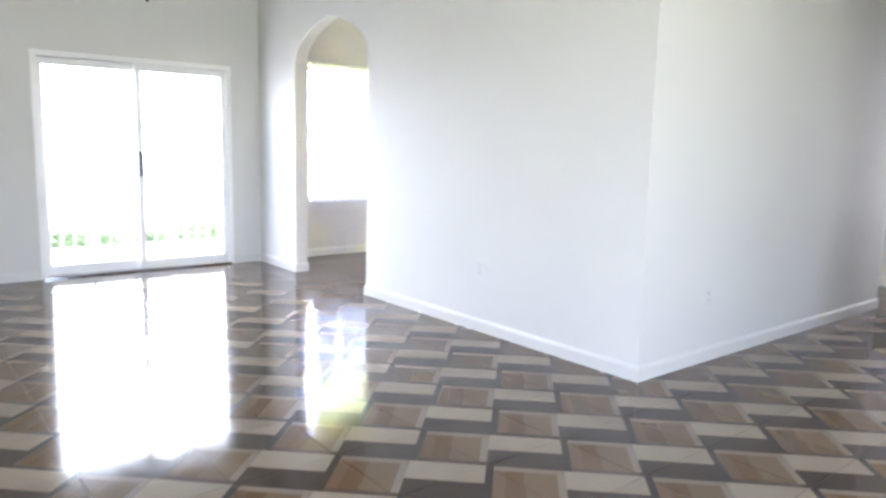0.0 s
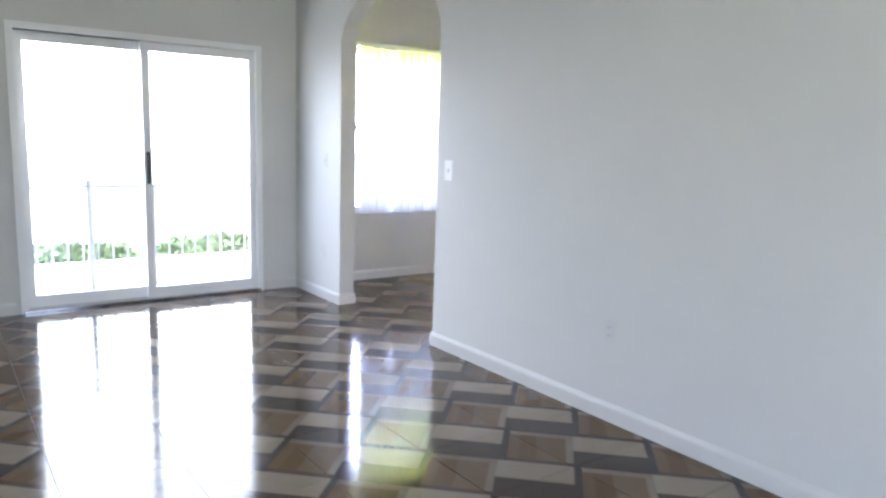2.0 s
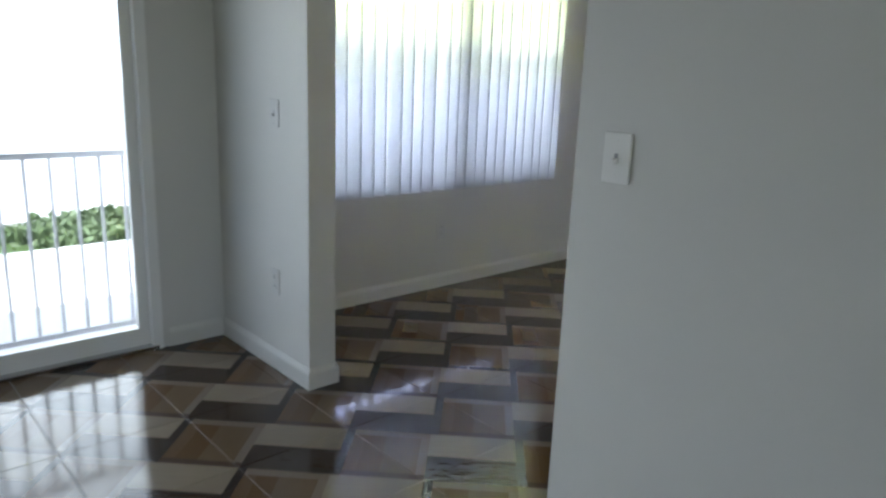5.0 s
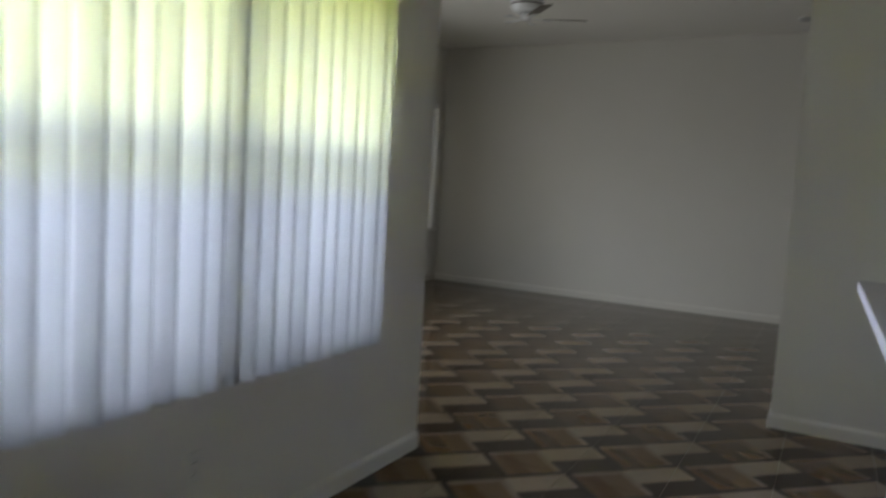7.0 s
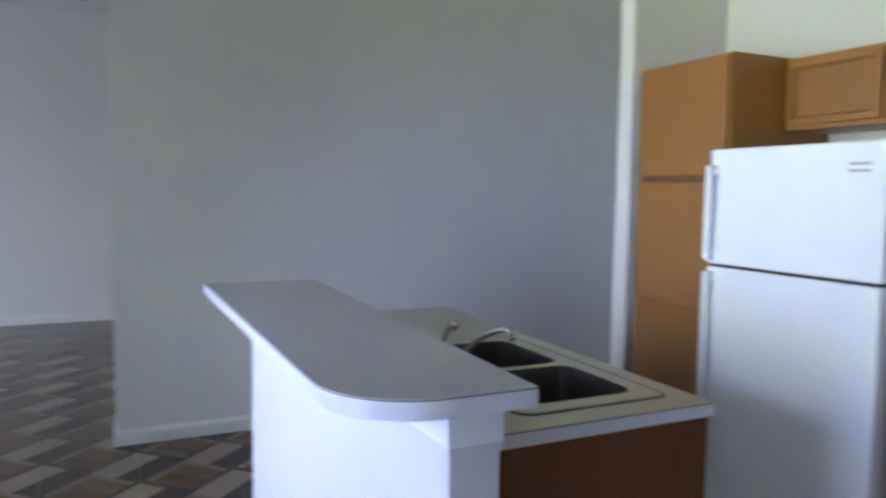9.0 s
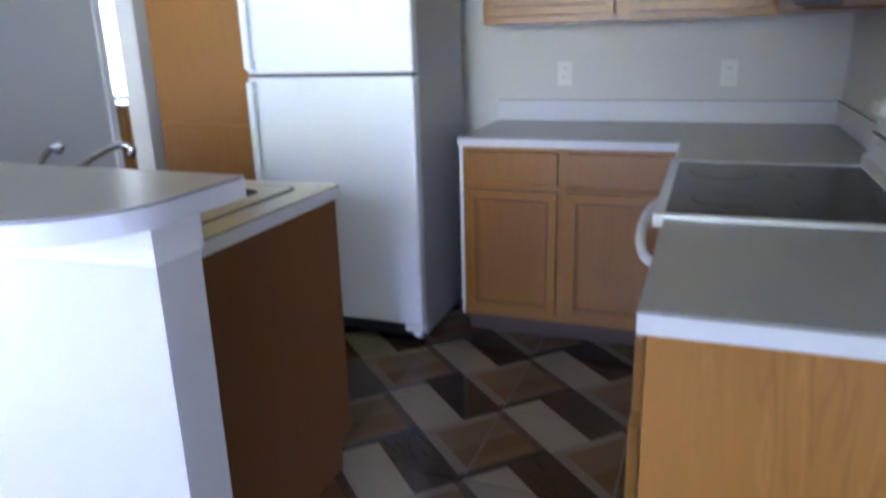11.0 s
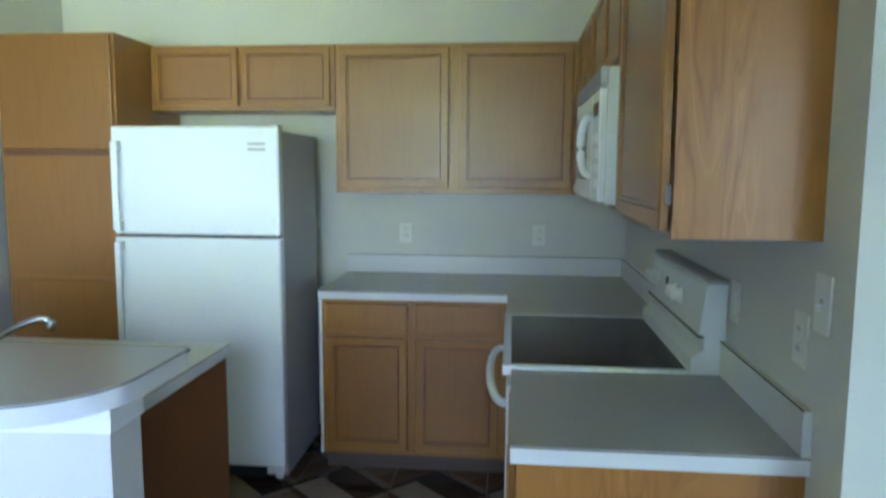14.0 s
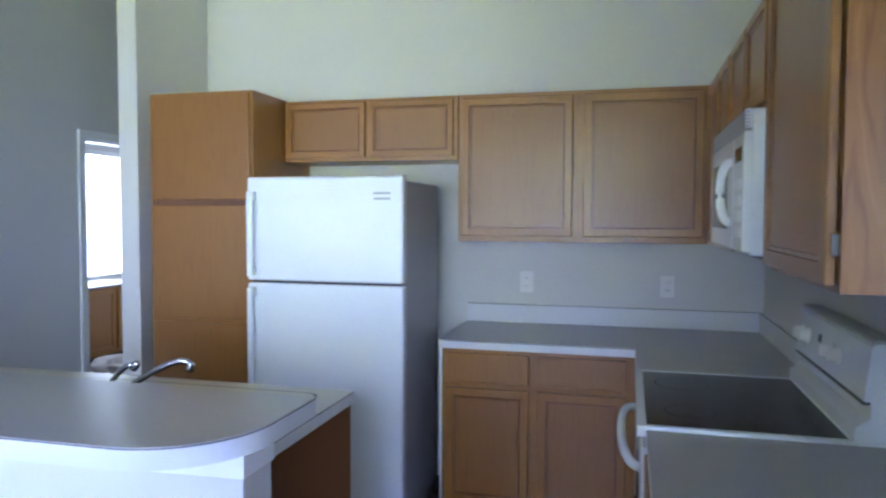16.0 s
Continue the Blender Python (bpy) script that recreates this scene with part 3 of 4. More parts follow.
def cabinet_door(parent, x0, x1, z0, z1, name="door"):
    """A framed door on the front (y = 0) of a cabinet, with a bead and a set-back panel."""
    s = 0.04 if z1 - z0 > 0.35 else 0.032
    y0, y1 = -0.024, -0.005
    d = part(name, frame_ring(x0, x1, z0, z1, s, y0, y1), M_OAK, parent)
    q = 0.012
    part("bead", frame_ring(x0 + s, x1 - s, z0 + s, z1 - s, q, y0 + 0.005, y1), M_OAKTRIM, d)
    part("panel", box(x0 + s + q, x1 - s - q, y0 + 0.009, y1, z0 + s + q, z1 - s - q), M_OAKVENEER, d)
    return d


def flush_door(parent, x0, x1, z0, z1):
    """A plain slab door with an eased edge."""
    return part("door", box(x0, x1, -0.021, -0.003, z0, z1, 0.005, 2), M_OAKVENEER, parent)


def drawer_front(parent, x0, x1, z0, z1):
    bm = bmesh.new()
    add_box(bm, x0, x1, -0.02, -0.001, z0, z1, 0.005, 2)
    return part("drawer_front", bm, M_OAK, parent)


def cabinet(name, m, w, depth, z0, z1, doors, label, drawers=(), toe=0.0, sides=(), group="kitchen cabinets", body=None):
    """A cabinet box; doors and drawers as (x0, x1, z0, z1). The front is at y = 0, the width along x."""
    c = empty(name, m, label, "cabinet", group)
    rows = body or [(0, w, 0.0, depth, z0 + toe, z1)]
    part("body", boxes(*rows), M_OAK, c)
    if toe:
        part("toe_kick", box(0.0, w, 0.07, depth, 0, toe), M_TOE, c, "dark toe board, deepened for the recess shadow")
    for x0, x1, a, b in doors:
        cabinet_door(c, x0, x1, a, b)
    for x0, x1, a, b in drawers:
        drawer_front(c, x0, x1, a, b)
    for x0, x1, y0, y1, a, b in sides:
        part("end_panel", box(x0, x1, y0, y1, a, b), M_OAKPANEL, c, "light oak end panel")
    return c


UZ0, UZ1 = 1.372, 2.125


def back(x, y):
    return pose(x, y, 0, 0, 0, -90)


pantry = cabinet("pantry_cabinet", back(4.14, 3.25), 0.60, XK - 4.14, 0, 2.135, [], "tall oak pantry cabinet with plain slab doors beside the refrigerator", toe=0.1)
for z0, z1 in ((1.583, 2.122), (0.962, 1.552), (0.12, 0.942)):
    flush_door(pantry, 0.012, 0.588, z0, z1)
part("rail", box(0.012, 0.588, -0.008, 0.0, 1.552, 1.583), M_OAKREDSHADE, pantry, "reddish rail between the doors")
cabinet("wall_cabinet", back(4.48, 2.645), 0.98, XK - 4.48, 1.795, UZ1, [(0.02, 0.475, 1.815, 2.11), (0.495, 0.96, 1.815, 2.11)], "short oak wall cabinet over the refrigerator")
cabinet("wall_cabinet", back(4.48, 1.66), 1.225, XK - 4.48, UZ0, UZ1, [(0.02, 0.585, UZ0 + 0.03, UZ1 - 0.02), (0.638, 1.2, UZ0 + 0.03, UZ1 - 0.02)], "double oak wall cabinet on the back wall")
corner_base = cabinet("base_cabinet", back(4.16, 1.66), 0.9, XK - 4.16, 0, 0.875, [(0.02, 0.42, 0.13, 0.69), (0.46, 0.86, 0.13, 0.69)], "oak base cabinet with two drawers under the counter", [(0.02, 0.42, 0.715, 0.855), (0.46, 0.86, 0.715, 0.855)], toe=0.1)

part("filler_strip", box(-0.014, -0.001, -0.003, 0.03, 0.1, 0.875), M_TRIM, corner_base, "thin white strip at the cabinet edge")


def side(x, y):
    return pose(x, y, 0, 0, 0, 180)


# cabinets along the arch wall, seen end-on
SY = TH + 0.295
end_cabinet = cabinet("wall_cabinet", side(2.975, SY), 0.65, 0.295, UZ0 - 0.01, UZ1, [(0.012, 0.638, UZ0 + 0.005, UZ1 - 0.012)], "oak wall cabinet with a broad end panel", sides=[(0.65, 0.656, 0.0, 0.295, UZ0 - 0.01, UZ1)])
for z in (UZ0 + 0.08, UZ1 - 0.08):
    part("hinge", boxes((0.6385, 0.65, -0.014, -0.001, z - 0.022, z + 0.022, 0.002)), M_CHROME, end_cabinet, "small metal hinge in the door gap")
cabinet("wall_cabinet", side(3.74, SY), 0.755, 0.295, 1.81, UZ1, [(0.012, 0.368, 1.825, UZ1 - 0.012), (0.386, 0.742, 1.825, UZ1 - 0.012)], "short oak wall cabinet over the microwave")
cabinet("wall_cabinet", side(4.475, SY), 0.725, 0.295, UZ0, UZ1, [(0.012, 0.36, UZ0 + 0.015, UZ1 - 0.012), (0.376, 0.712, UZ0 + 0.015, UZ1 - 0.012)], "oak wall cabinet in the kitchen corner")
BYF = TH + 0.60
cabinet("base_cabinet", side(2.895, BYF), 0.555, 0.60, 0, 0.875, [(0.015, 0.54, 0.13, 0.69)], "oak base cabinet with a bare oak end panel", [(0.015, 0.54, 0.715, 0.855)], toe=0.1,
        sides=[(0.555, 0.567, 0.0, 0.6, 0.1, 0.875), (0.555, 0.567, 0.07, 0.6, 0.0, 0.1)])
cabinet("base_cabinet", side(XK, BYF), XK - 3.67, 0.60, 0, 0.875, [], "oak corner base cabinet beside the range", toe=0.1)

# cabinet under the sink, its back to the bar wall
SX = 3.08
sink_base = cabinet("sink_cabinet", pose(SX, 1.70, 0, 0, 0, 90), 1.72, SX - 2.36, 0, 0.875, [(0.03, 0.56, 0.13, 0.69), (0.6, 1.12, 0.13, 0.69), (1.16, 1.69, 0.13, 0.69)], "oak sink cabinet behind the bar wall",
        [(0.03, 0.56, 0.715, 0.855), (0.6, 1.12, 0.715, 0.855), (1.16, 1.69, 0.715, 0.855)], toe=0.1,
        body=[(0, 1.72, 0, SX - 2.36, 0.1, 0.68)])


for row in ((0, 0.07, 0, SX - 2.36), (0.97, 1.72, 0, SX - 2.36), (0.07, 0.97, 0, 0.06), (0.07, 0.97, 0.54, SX - 2.36)):
    part("rail", box(*row, 0.68, 0.875), M_OAK, sink_base)
# same oak as the doors, this side's shade put into its colour
part("end_panel", boxes((-0.006, 0, 0, SX - 2.36, 0.1, 0.875), (-0.006, 0, 0.07, SX - 2.36, 0, 0.1)), M_OAKREDSHADE, sink_base, "oak end panel with its shade in the colour")


# ---- worktops ----
def slab(name, outline_pts, z0, z1, label, sheet=None):
    """A laminate top: a thin grey sheet over a pale edge."""
    c = empty(name, pose(0, 0, 0), label, "countertop")
    part("edge", extrude_poly([(x, y, z0) for x, y in outline_pts], (0, 0, z1 - z0 - 0.005)), M_LAMEDGE, c, "pale laminate edge")
    part("seam", extrude_poly([(x, y, z1 - 0.005) for x, y in outline_pts], (0, 0, 0.0025)), M_SEAM, c, "thin dark seam under the top sheet")
    part("surface", extrude_poly([(x, y, z1 - 0.0025) for x, y in outline_pts], (0, 0, 0.0025)), sheet or M_LAM, c)
    return c


c1 = slab("countertop", [(2.31, TH), (2.898, TH), (2.898, 0.745), (2.31, 0.745)], 0.875, 0.915, "grey laminate countertop beside the range")
part("backsplash", box(2.31, 2.898, TH, TH + 0.02, 0.915, 1.015, 0.002), M_LAMEDGE, c1)
part("backsplash_seam", box(2.31, 2.898, TH + 0.0185, TH + 0.021, 1.0125, 1.0155), M_SEAM, c1, "dark line along the top edge")
c2 = slab("countertop", [(3.662, TH), (XK, TH), (XK, 1.675), (4.135, 1.675), (4.135, 0.765), (3.662, 0.765)], 0.875, 0.915, "grey laminate corner countertop with a low backsplash")
part("backsplash", boxes((3.662, XK - 0.02, TH, TH + 0.02, 0.915, 1.015), (XK - 0.02, XK, TH, 1.675, 0.915, 1.015)), M_LAMEDGE, c2)
part("backsplash_seam", boxes((3.662, XK - 0.022, TH + 0.0185, TH + 0.021, 1.0125, 1.0155), (XK - 0.021, XK - 0.0185, TH + 0.02, 1.675, 1.0125, 1.0155)), M_SEAM, c2, "dark line along the top edge")

# sink counter is built round the sink opening
KX0, KX1, KY0, KY1 = 2.58, 2.963, 1.831, 2.62
ring = [(2.36, 1.685), (3.092, 1.685), (3.092, 3.43), (2.36, 3.43), (2.36, KY0), (KX0, KY0), (KX0, KY1), (KX1, KY1), (KX1, KY0), (2.36, KY0 - 0.0005)]
slab("countertop", ring, 0.875, 0.915, "almond laminate sink counter behind the raised bar", M_ALMOND)


def rounded(x0, x1, y0, y1, r, n=5):
    """Corner points of a rectangle with round corners, anticlockwise."""
    pts = []
    for cx, cy, a0 in ((x1 - r, y1 - r, 0), (x0 + r, y1 - r, 90), (x0 + r, y0 + r, 180), (x1 - r, y0 + r, 270)):
        for k in range(n + 1):
            a = radians(a0 + 90 * k / n)
            pts.append((cx + r * math.cos(a), cy + r * math.sin(a)))
    return pts


def rings_mesh(loops, close=True):
    """Skin a stack of equal loops of 3D points; the last one is closed by a floor."""
    bm = bmesh.new()
    rows = [[bm.verts.new(p) for p in lp] for lp in loops]
    for p, q in zip(rows, rows[1:]):
        for k in range(len(p)):
            n = (k + 1) % len(p)
            bm.faces.new((p[k], p[n], q[n], q[k])).smooth = True
    if close:
        bm.faces.new(rows[-1])
    bmesh.ops.recalc_face_normals(bm, faces=bm.faces)
    return bm


def sink():
    s = empty("kitchen_sink", pose(0, 0, 0), "dark double-bowl sink with a pale almond rim", "sink")
    z, mid = 0.915, 2.208
    holes = [(KX0 + 0.012, KX1 - 0.012, KY0 + 0.012, mid - 0.018), (KX0 + 0.012, KX1 - 0.012, mid + 0.018, KY1 - 0.012)]
    out = (KX0 - 0.045, KX1 + 0.045, KY0 - 0.045, KY1 + 0.045)
    bm = bmesh.new()
    top = []
    for pts in [rounded(*out, 0.035)] + [rounded(*h, 0.055) for h in holes]:
        vs = [bm.verts.new((x, y, z + 0.004)) for x, y in pts]
        top.append(vs)
        for k in range(len(vs)):
            bm.edges.new((vs[k], vs[(k + 1) % len(vs)]))
    bmesh.ops.triangle_fill(bm, use_beauty=True, edges=bm.edges[:])
    low = [bm.verts.new((x, y, z + 0.0005)) for x, y in rounded(out[0] - 0.004, out[1] + 0.004, out[2] - 0.004, out[3] + 0.004, 0.039)]
    for k in range(len(low)):
        n = (k + 1) % len(low)
        bm.faces.new((low[k], low[n], top[0][n], top[0][k]))
    bmesh.ops.recalc_face_normals(bm, faces=bm.faces)
    part("rim", bm, M_SINKRIM, s)
    o = 0.017
    gasket = [[(x, y, q) for x, y in rounded(out[0] - d, out[1] + d, out[2] - d, out[3] + d, 0.035 + d)] for d, q in ((0.004, z + 0.002), (o, z + 0.0018), (o, z + 0.0005))]
    part("gasket", rings_mesh(gasket, False), M_BLACK, s, "dark joint round the rim")
    for x0, x1, y0, y1 in holes:
        loops = []
        for d, q, r in ((0.0, z + 0.004, 0.055), (0.003, z - 0.002, 0.053), (0.007, z - 0.03, 0.05), (0.014, z - 0.16, 0.05), (0.025, z - 0.178, 0.045), (0.05, z - 0.185, 0.03)):
            loops.append([(x, y, q) for x, y in rounded(x0 + d, x1 - d, y0 + d, y1 - d, r)])
        b = part("bowl", rings_mesh(loops), M_SINK, s)
        part("drain", moved(lathe([(0.04, 0), (0.042, 0.004), (0.03, 0.006)], 16), pose((x0 + x1) / 2, (y0 + y1) / 2, z - 0.184)), M_CHROME, b)


sink()


def faucet():
    f = empty("faucet", pose(2.553, 2.175, 0.919), "chrome kitchen faucet with a long low spout", "faucet")
    part("base", lathe([(0.026, 0), (0.026, 0.01), (0.019, 0.03), (0.018, 0.06)], 16), M_CHROME, f)
    part("spout", tube([(0, 0, 0.05), (0.006, -0.012, 0.082), (0.018, -0.045, 0.115), (0.032, -0.09, 0.145), (0.046, -0.135, 0.168), (0.055, -0.163, 0.176), (0.06, -0.18, 0.174), (0.062, -0.188, 0.163)], 0.009), M_CHROME, f)
    part("aerator", moved(lathe([(0.0105, -0.012), (0.0115, -0.008), (0.0115, 0.01), (0.009, 0.014)], 14), pose(0.0625, -0.189, 0.158, 20, 0, 0)), M_CHROME, f)
    sp = empty("side_sprayer", pose(2.475, 2.2, 0.915), "chrome side sprayer beside the faucet", "sprayer")
    part("socket", lathe([(0.022, 0), (0.022, 0.012), (0.014, 0.03)], 14), M_CHROME, sp)
    part("head", tube([(0, 0, 0.02), (-0.002, -0.02, 0.075), (-0.006, -0.065, 0.135), (-0.01, -0.105, 0.175), (-0.012, -0.13, 0.193), (-0.013, -0.15, 0.197)], 0.007), M_CHROME, sp)
    part("nozzle", moved(lathe([(0.008, -0.012), (0.01, -0.006), (0.01, 0.01), (0.007, 0.014)], 12), pose(-0.0135, -0.155, 0.193, 35, 0, 0)), M_CHROME, sp)


faucet()


# ---- bar ----
def bar():
    w = empty("bar_wall", pose(0, 0, 0), "white painted half wall carrying the bar top", "half wall")
    part("body", extrude_poly([(2.235, 1.60, 0), (2.36, 1.60, 0), (2.36, 3.42, 0), (2.14, 3.42, 0)], (0, 0, 1.035)), M_WALL, w)
    part("cap", extrude_poly([(2.229, 1.594, 0.935), (2.366, 1.594, 0.935), (2.366, 3.426, 0.935), (2.134, 3.426, 0.935)], (0, 0, 0.1)), M_TRIM, w, "white wooden band under the bar top")
    for r in ((2.235, 1.60, 2.14, 3.42, -1, 0), (2.235 - B, 1.60, 2.36, 1.60, 0, -1)):
        d = Vector((r[2] - r[0], r[3] - r[1], 0))
        part("baseboard", extrude_poly([(r[0] + r[4] * a, r[1] + r[5] * a, z) for a, z in ((0, 0), (0.013, 0), (0.013, 0.068), (0.010, 0.078), (0.006, 0.084), (0.003, 0.092), (0, 0.092))], d), M_TRIM, w)
    r = 0.22
    pts = [(2.393, 1.5), (2.425, 3.43), (1.945, 3.43)]
    pts += [(1.965 + r - r * math.cos(a), 1.5 + r - r * math.sin(a)) for a in [math.pi / 2 * k / 32 for k in range(33)]]
    slab("bar_top", pts, 1.036, 1.08, "grey laminate bar top with one rounded corner")


bar()


# ---- refrigerator ----
def refrigerator():
    f = empty("refrigerator", pose(3.945, 2.575, 0, 0, 0, -90), "white top-freezer refrigerator with grey textured sides", "refrigerator")
    w, top, split = 0.785, 1.685, 1.186
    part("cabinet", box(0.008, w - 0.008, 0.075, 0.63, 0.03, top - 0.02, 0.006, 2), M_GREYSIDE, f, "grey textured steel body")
    part("toe_grille", boxes((0.02, w - 0.02, 0.05, 0.09, 0.03, 0.095)), M_BLACK, f, "dark toe grille")
    for z0, z1, n in ((split + 0.006, top, "freezer_door"), (0.10, split - 0.006, "main_door")):
        d = part(n, box(0, w, 0, 0.07, z0, z1, 0.012, 3), M_WHITE, f)
        a, b = (z0 + 0.02, z1 - 0.07) if n == "freezer_door" else (z1 - 0.62, z1 - 0.02)
        part("handle", boxes((0.02, 0.05, -0.045, -0.028, a, b, 0.006, 2), (0.022, 0.048, -0.03, 0.004, a, a + 0.04), (0.022, 0.048, -0.03, 0.004, b - 0.04, b)), M_WHITE, d)
        if n == "freezer_door":
            part("badge", boxes((w - 0.14, w - 0.06, -0.003, 0.002, z1 - 0.085, z1 - 0.074), (w - 0.14, w - 0.06, -0.003, 0.002, z1 - 0.11, z1 - 0.099)), M_GREYSIDE, d, "two plain grey badge bars")
    part("seal", box(0.02, w - 0.02, 0.02, 0.075, split - 0.008, split + 0.008), M_BLACK, f, "dark gap between the doors")
    part("hinge_cover", box(w - 0.05, w - 0.012, 0.03, 0.11, top - 0.001, top + 0.008, 0.003), M_WHITE, f)
    part("hinge_bracket", boxes((w - 0.09, w - 0.005, 0.012, 0.075, 0.062, 0.098, 0.004), (w - 0.05, w - 0.02, 0.02, 0.06, 0.04, 0.064)), M_PLAST, f, "pale lower hinge bracket")
    for x in (0.05, w - 0.05):
        for y in (0.1, 0.57):
            part("foot", moved(lathe([(0.018, 0), (0.018, 0.03)], 10), pose(x, y, 0)), M_BLACK, f)


refrigerator()


# ---- range ----
def kitchen_range():
    r = empty("range", pose(3.66, 0.765, 0, 0, 0, 180), "white electric range with a black glass cooktop", "stove")
    w, d = 0.76, 0.63
    part("body", boxes((0, w, 0.03, d, 0.03, 0.895), (0.02, w - 0.02, 0.06, d, 0.0, 0.03)), M_WHITE, r)
    part("cooktop_rim", boxes((-0.002, w + 0.002, -0.005, 0.02, 0.895, 0.925), (-0.002, 0.018, 0.02, d - 0.09, 0.895, 0.925), (w - 0.018, w + 0.002, 0.02, d - 0.09, 0.895, 0.925), (-0.002, w + 0.002, d - 0.1, d, 0.895, 0.925)), M_WHITE, r)
    g = part("cooktop", box(0.018, w - 0.018, 0.02, d - 0.1, 0.895, 0.922), M_BLACKGLASS, r, "black glass cooktop")
    for x, y, rad in ((0.2, 0.15, 0.09), (0.56, 0.15, 0.075), (0.2, 0.4, 0.075), (0.56, 0.4, 0.09)):
        ring = [[(x + q * math.cos(2 * math.pi * k / 40), y + q * math.sin(2 * math.pi * k / 40), h) for k in range(40)] for q, h in ((rad, 0.9221), (rad - 0.0005, 0.9224), (rad - 0.0025, 0.9224))]
        part("burner_ring", rings_mesh(ring, False), M_BLACK, g, "faint burner outline")
    dr = part("oven_door", box(0.01, w - 0.01, 0.006, 0.035, 0.22, 0.86, 0.006, 2), M_WHITE, r)
    part("window", box(0.13, w - 0.13, 0.003, 0.01, 0.38, 0.66), M_BLACKGLASS, dr)
    arc = [math.pi * k / 16 for k in range(17)]
    part("handle", tube([(0.05 + (w - 0.1) * (1 - math.cos(a)) / 2, 0.008 - 0.06 * math.sin(a) ** 0.7, 0.79 + 0.022 * math.sin(a)) for a in arc], 0.014), M_WHITE, dr)
    part("drawer", box(0.01, w - 0.01, 0.008, 0.035, 0.05, 0.205, 0.006, 2), M_WHITE, r)
    prof = [(d - 0.095, 0.925), (d, 0.925), (d, 1.18), (d - 0.045, 1.185), (d - 0.06, 1.17), (d - 0.075, 1.03), (d - 0.06, 1.02), (d - 0.06, 0.985), (d - 0.095, 0.96)]
    p = part("control_panel", extrude_poly([(0.0, y, z) for y, z in prof], (w, 0, 0)), M_WHITE, r)
    part("top_cap", box(-0.003, w + 0.003, d - 0.058, d + 0.003, 1.178, 1.192, 0.004), M_GREYSIDE, p, "grey top trim")
    part("seam", box(0.0, w, d - 0.079, d - 0.06, 1.022, 1.03), M_BLACK, p)
    for x in (0.06, 0.135, 0.42, 0.5):
        part("knob", moved(lathe([(0.026, 0), (0.026, 0.008), (0.021, 0.012), (0.019, 0.03), (0.015, 0.033)], 18), pose(x, d - 0.067, 1.1, 84, 0, 0)), M_PLAST, p)
    part("indicator", moved(box(-0.012, 0.012, -0.002, 0.003, -0.012, 0.012), pose(0.28, d - 0.067, 1.115, -6, 0, 0)), M_BLACK, p)


kitchen_range()


# ---- microwave ----
def microwave():
    m = empty("microwave", pose(3.735, 0.50, 0, 0, 0, 180), "white over-the-range microwave with a curved handle", "microwave")
    w, d, z0, z1 = 0.755, 0.365, 1.395, 1.80
    part("body", box(0, w, 0.02, d, z0, z1, 0.005), M_WHITE, m)
    part("underside", box(0.03, w - 0.03, 0.06, d - 0.04, z0 - 0.012, z0 + 0.002), M_BLACK, m, "dark vent underside")
    dr = part("door", box(0.0, 0.56, 0, 0.025, z0 + 0.01, z1 - 0.06, 0.006, 2), M_WHITE, m)
    part("window", box(0.06, 0.45, -0.003, 0.004, z0 + 0.07, z1 - 0.12, 0.0015), M_REFLGLASS, dr, "window with its pale reflection in the colour")
    arc = [math.pi * q / 14 for q in range(15)]
    part("handle", tube([(0.52 - 0.02 * math.sin(a), 0.006 - 0.036 * math.sin(a) ** 0.6, z0 + 0.09 + (z1 - z0 - 0.22) * (1 - math.cos(a)) / 2) for a in arc], 0.014), M_WHITE, dr)
    k = part("control_panel", box(0.565, w, 0, 0.025, z0 + 0.01, z1 - 0.06, 0.004), M_WHITE, m)
    part("display", box(0.6, w - 0.035, -0.002, 0.004, z1 - 0.14, z1 - 0.1), M_BLACKGLASS, k)
    for i in range(4):
        for j in range(3):
            part("button", box(0.6 + j * 0.042, 0.633 + j * 0.042, -0.003, 0.003, z0 + 0.05 + i * 0.045, z0 + 0.08 + i * 0.045), M_WHITE, k)
    v = part("vent", box(0.0, w, 0.002, 0.022, z1 - 0.055, z1, 0.003), M_WHITE, m)
    for i in range(5):
        part("slot", box(0.02, w + 0.0015, -0.002, 0.014, z1 - 0.05 + i * 0.0095, z1 - 0.047 + i * 0.0095), M_GREYSIDE, v)


microwave()


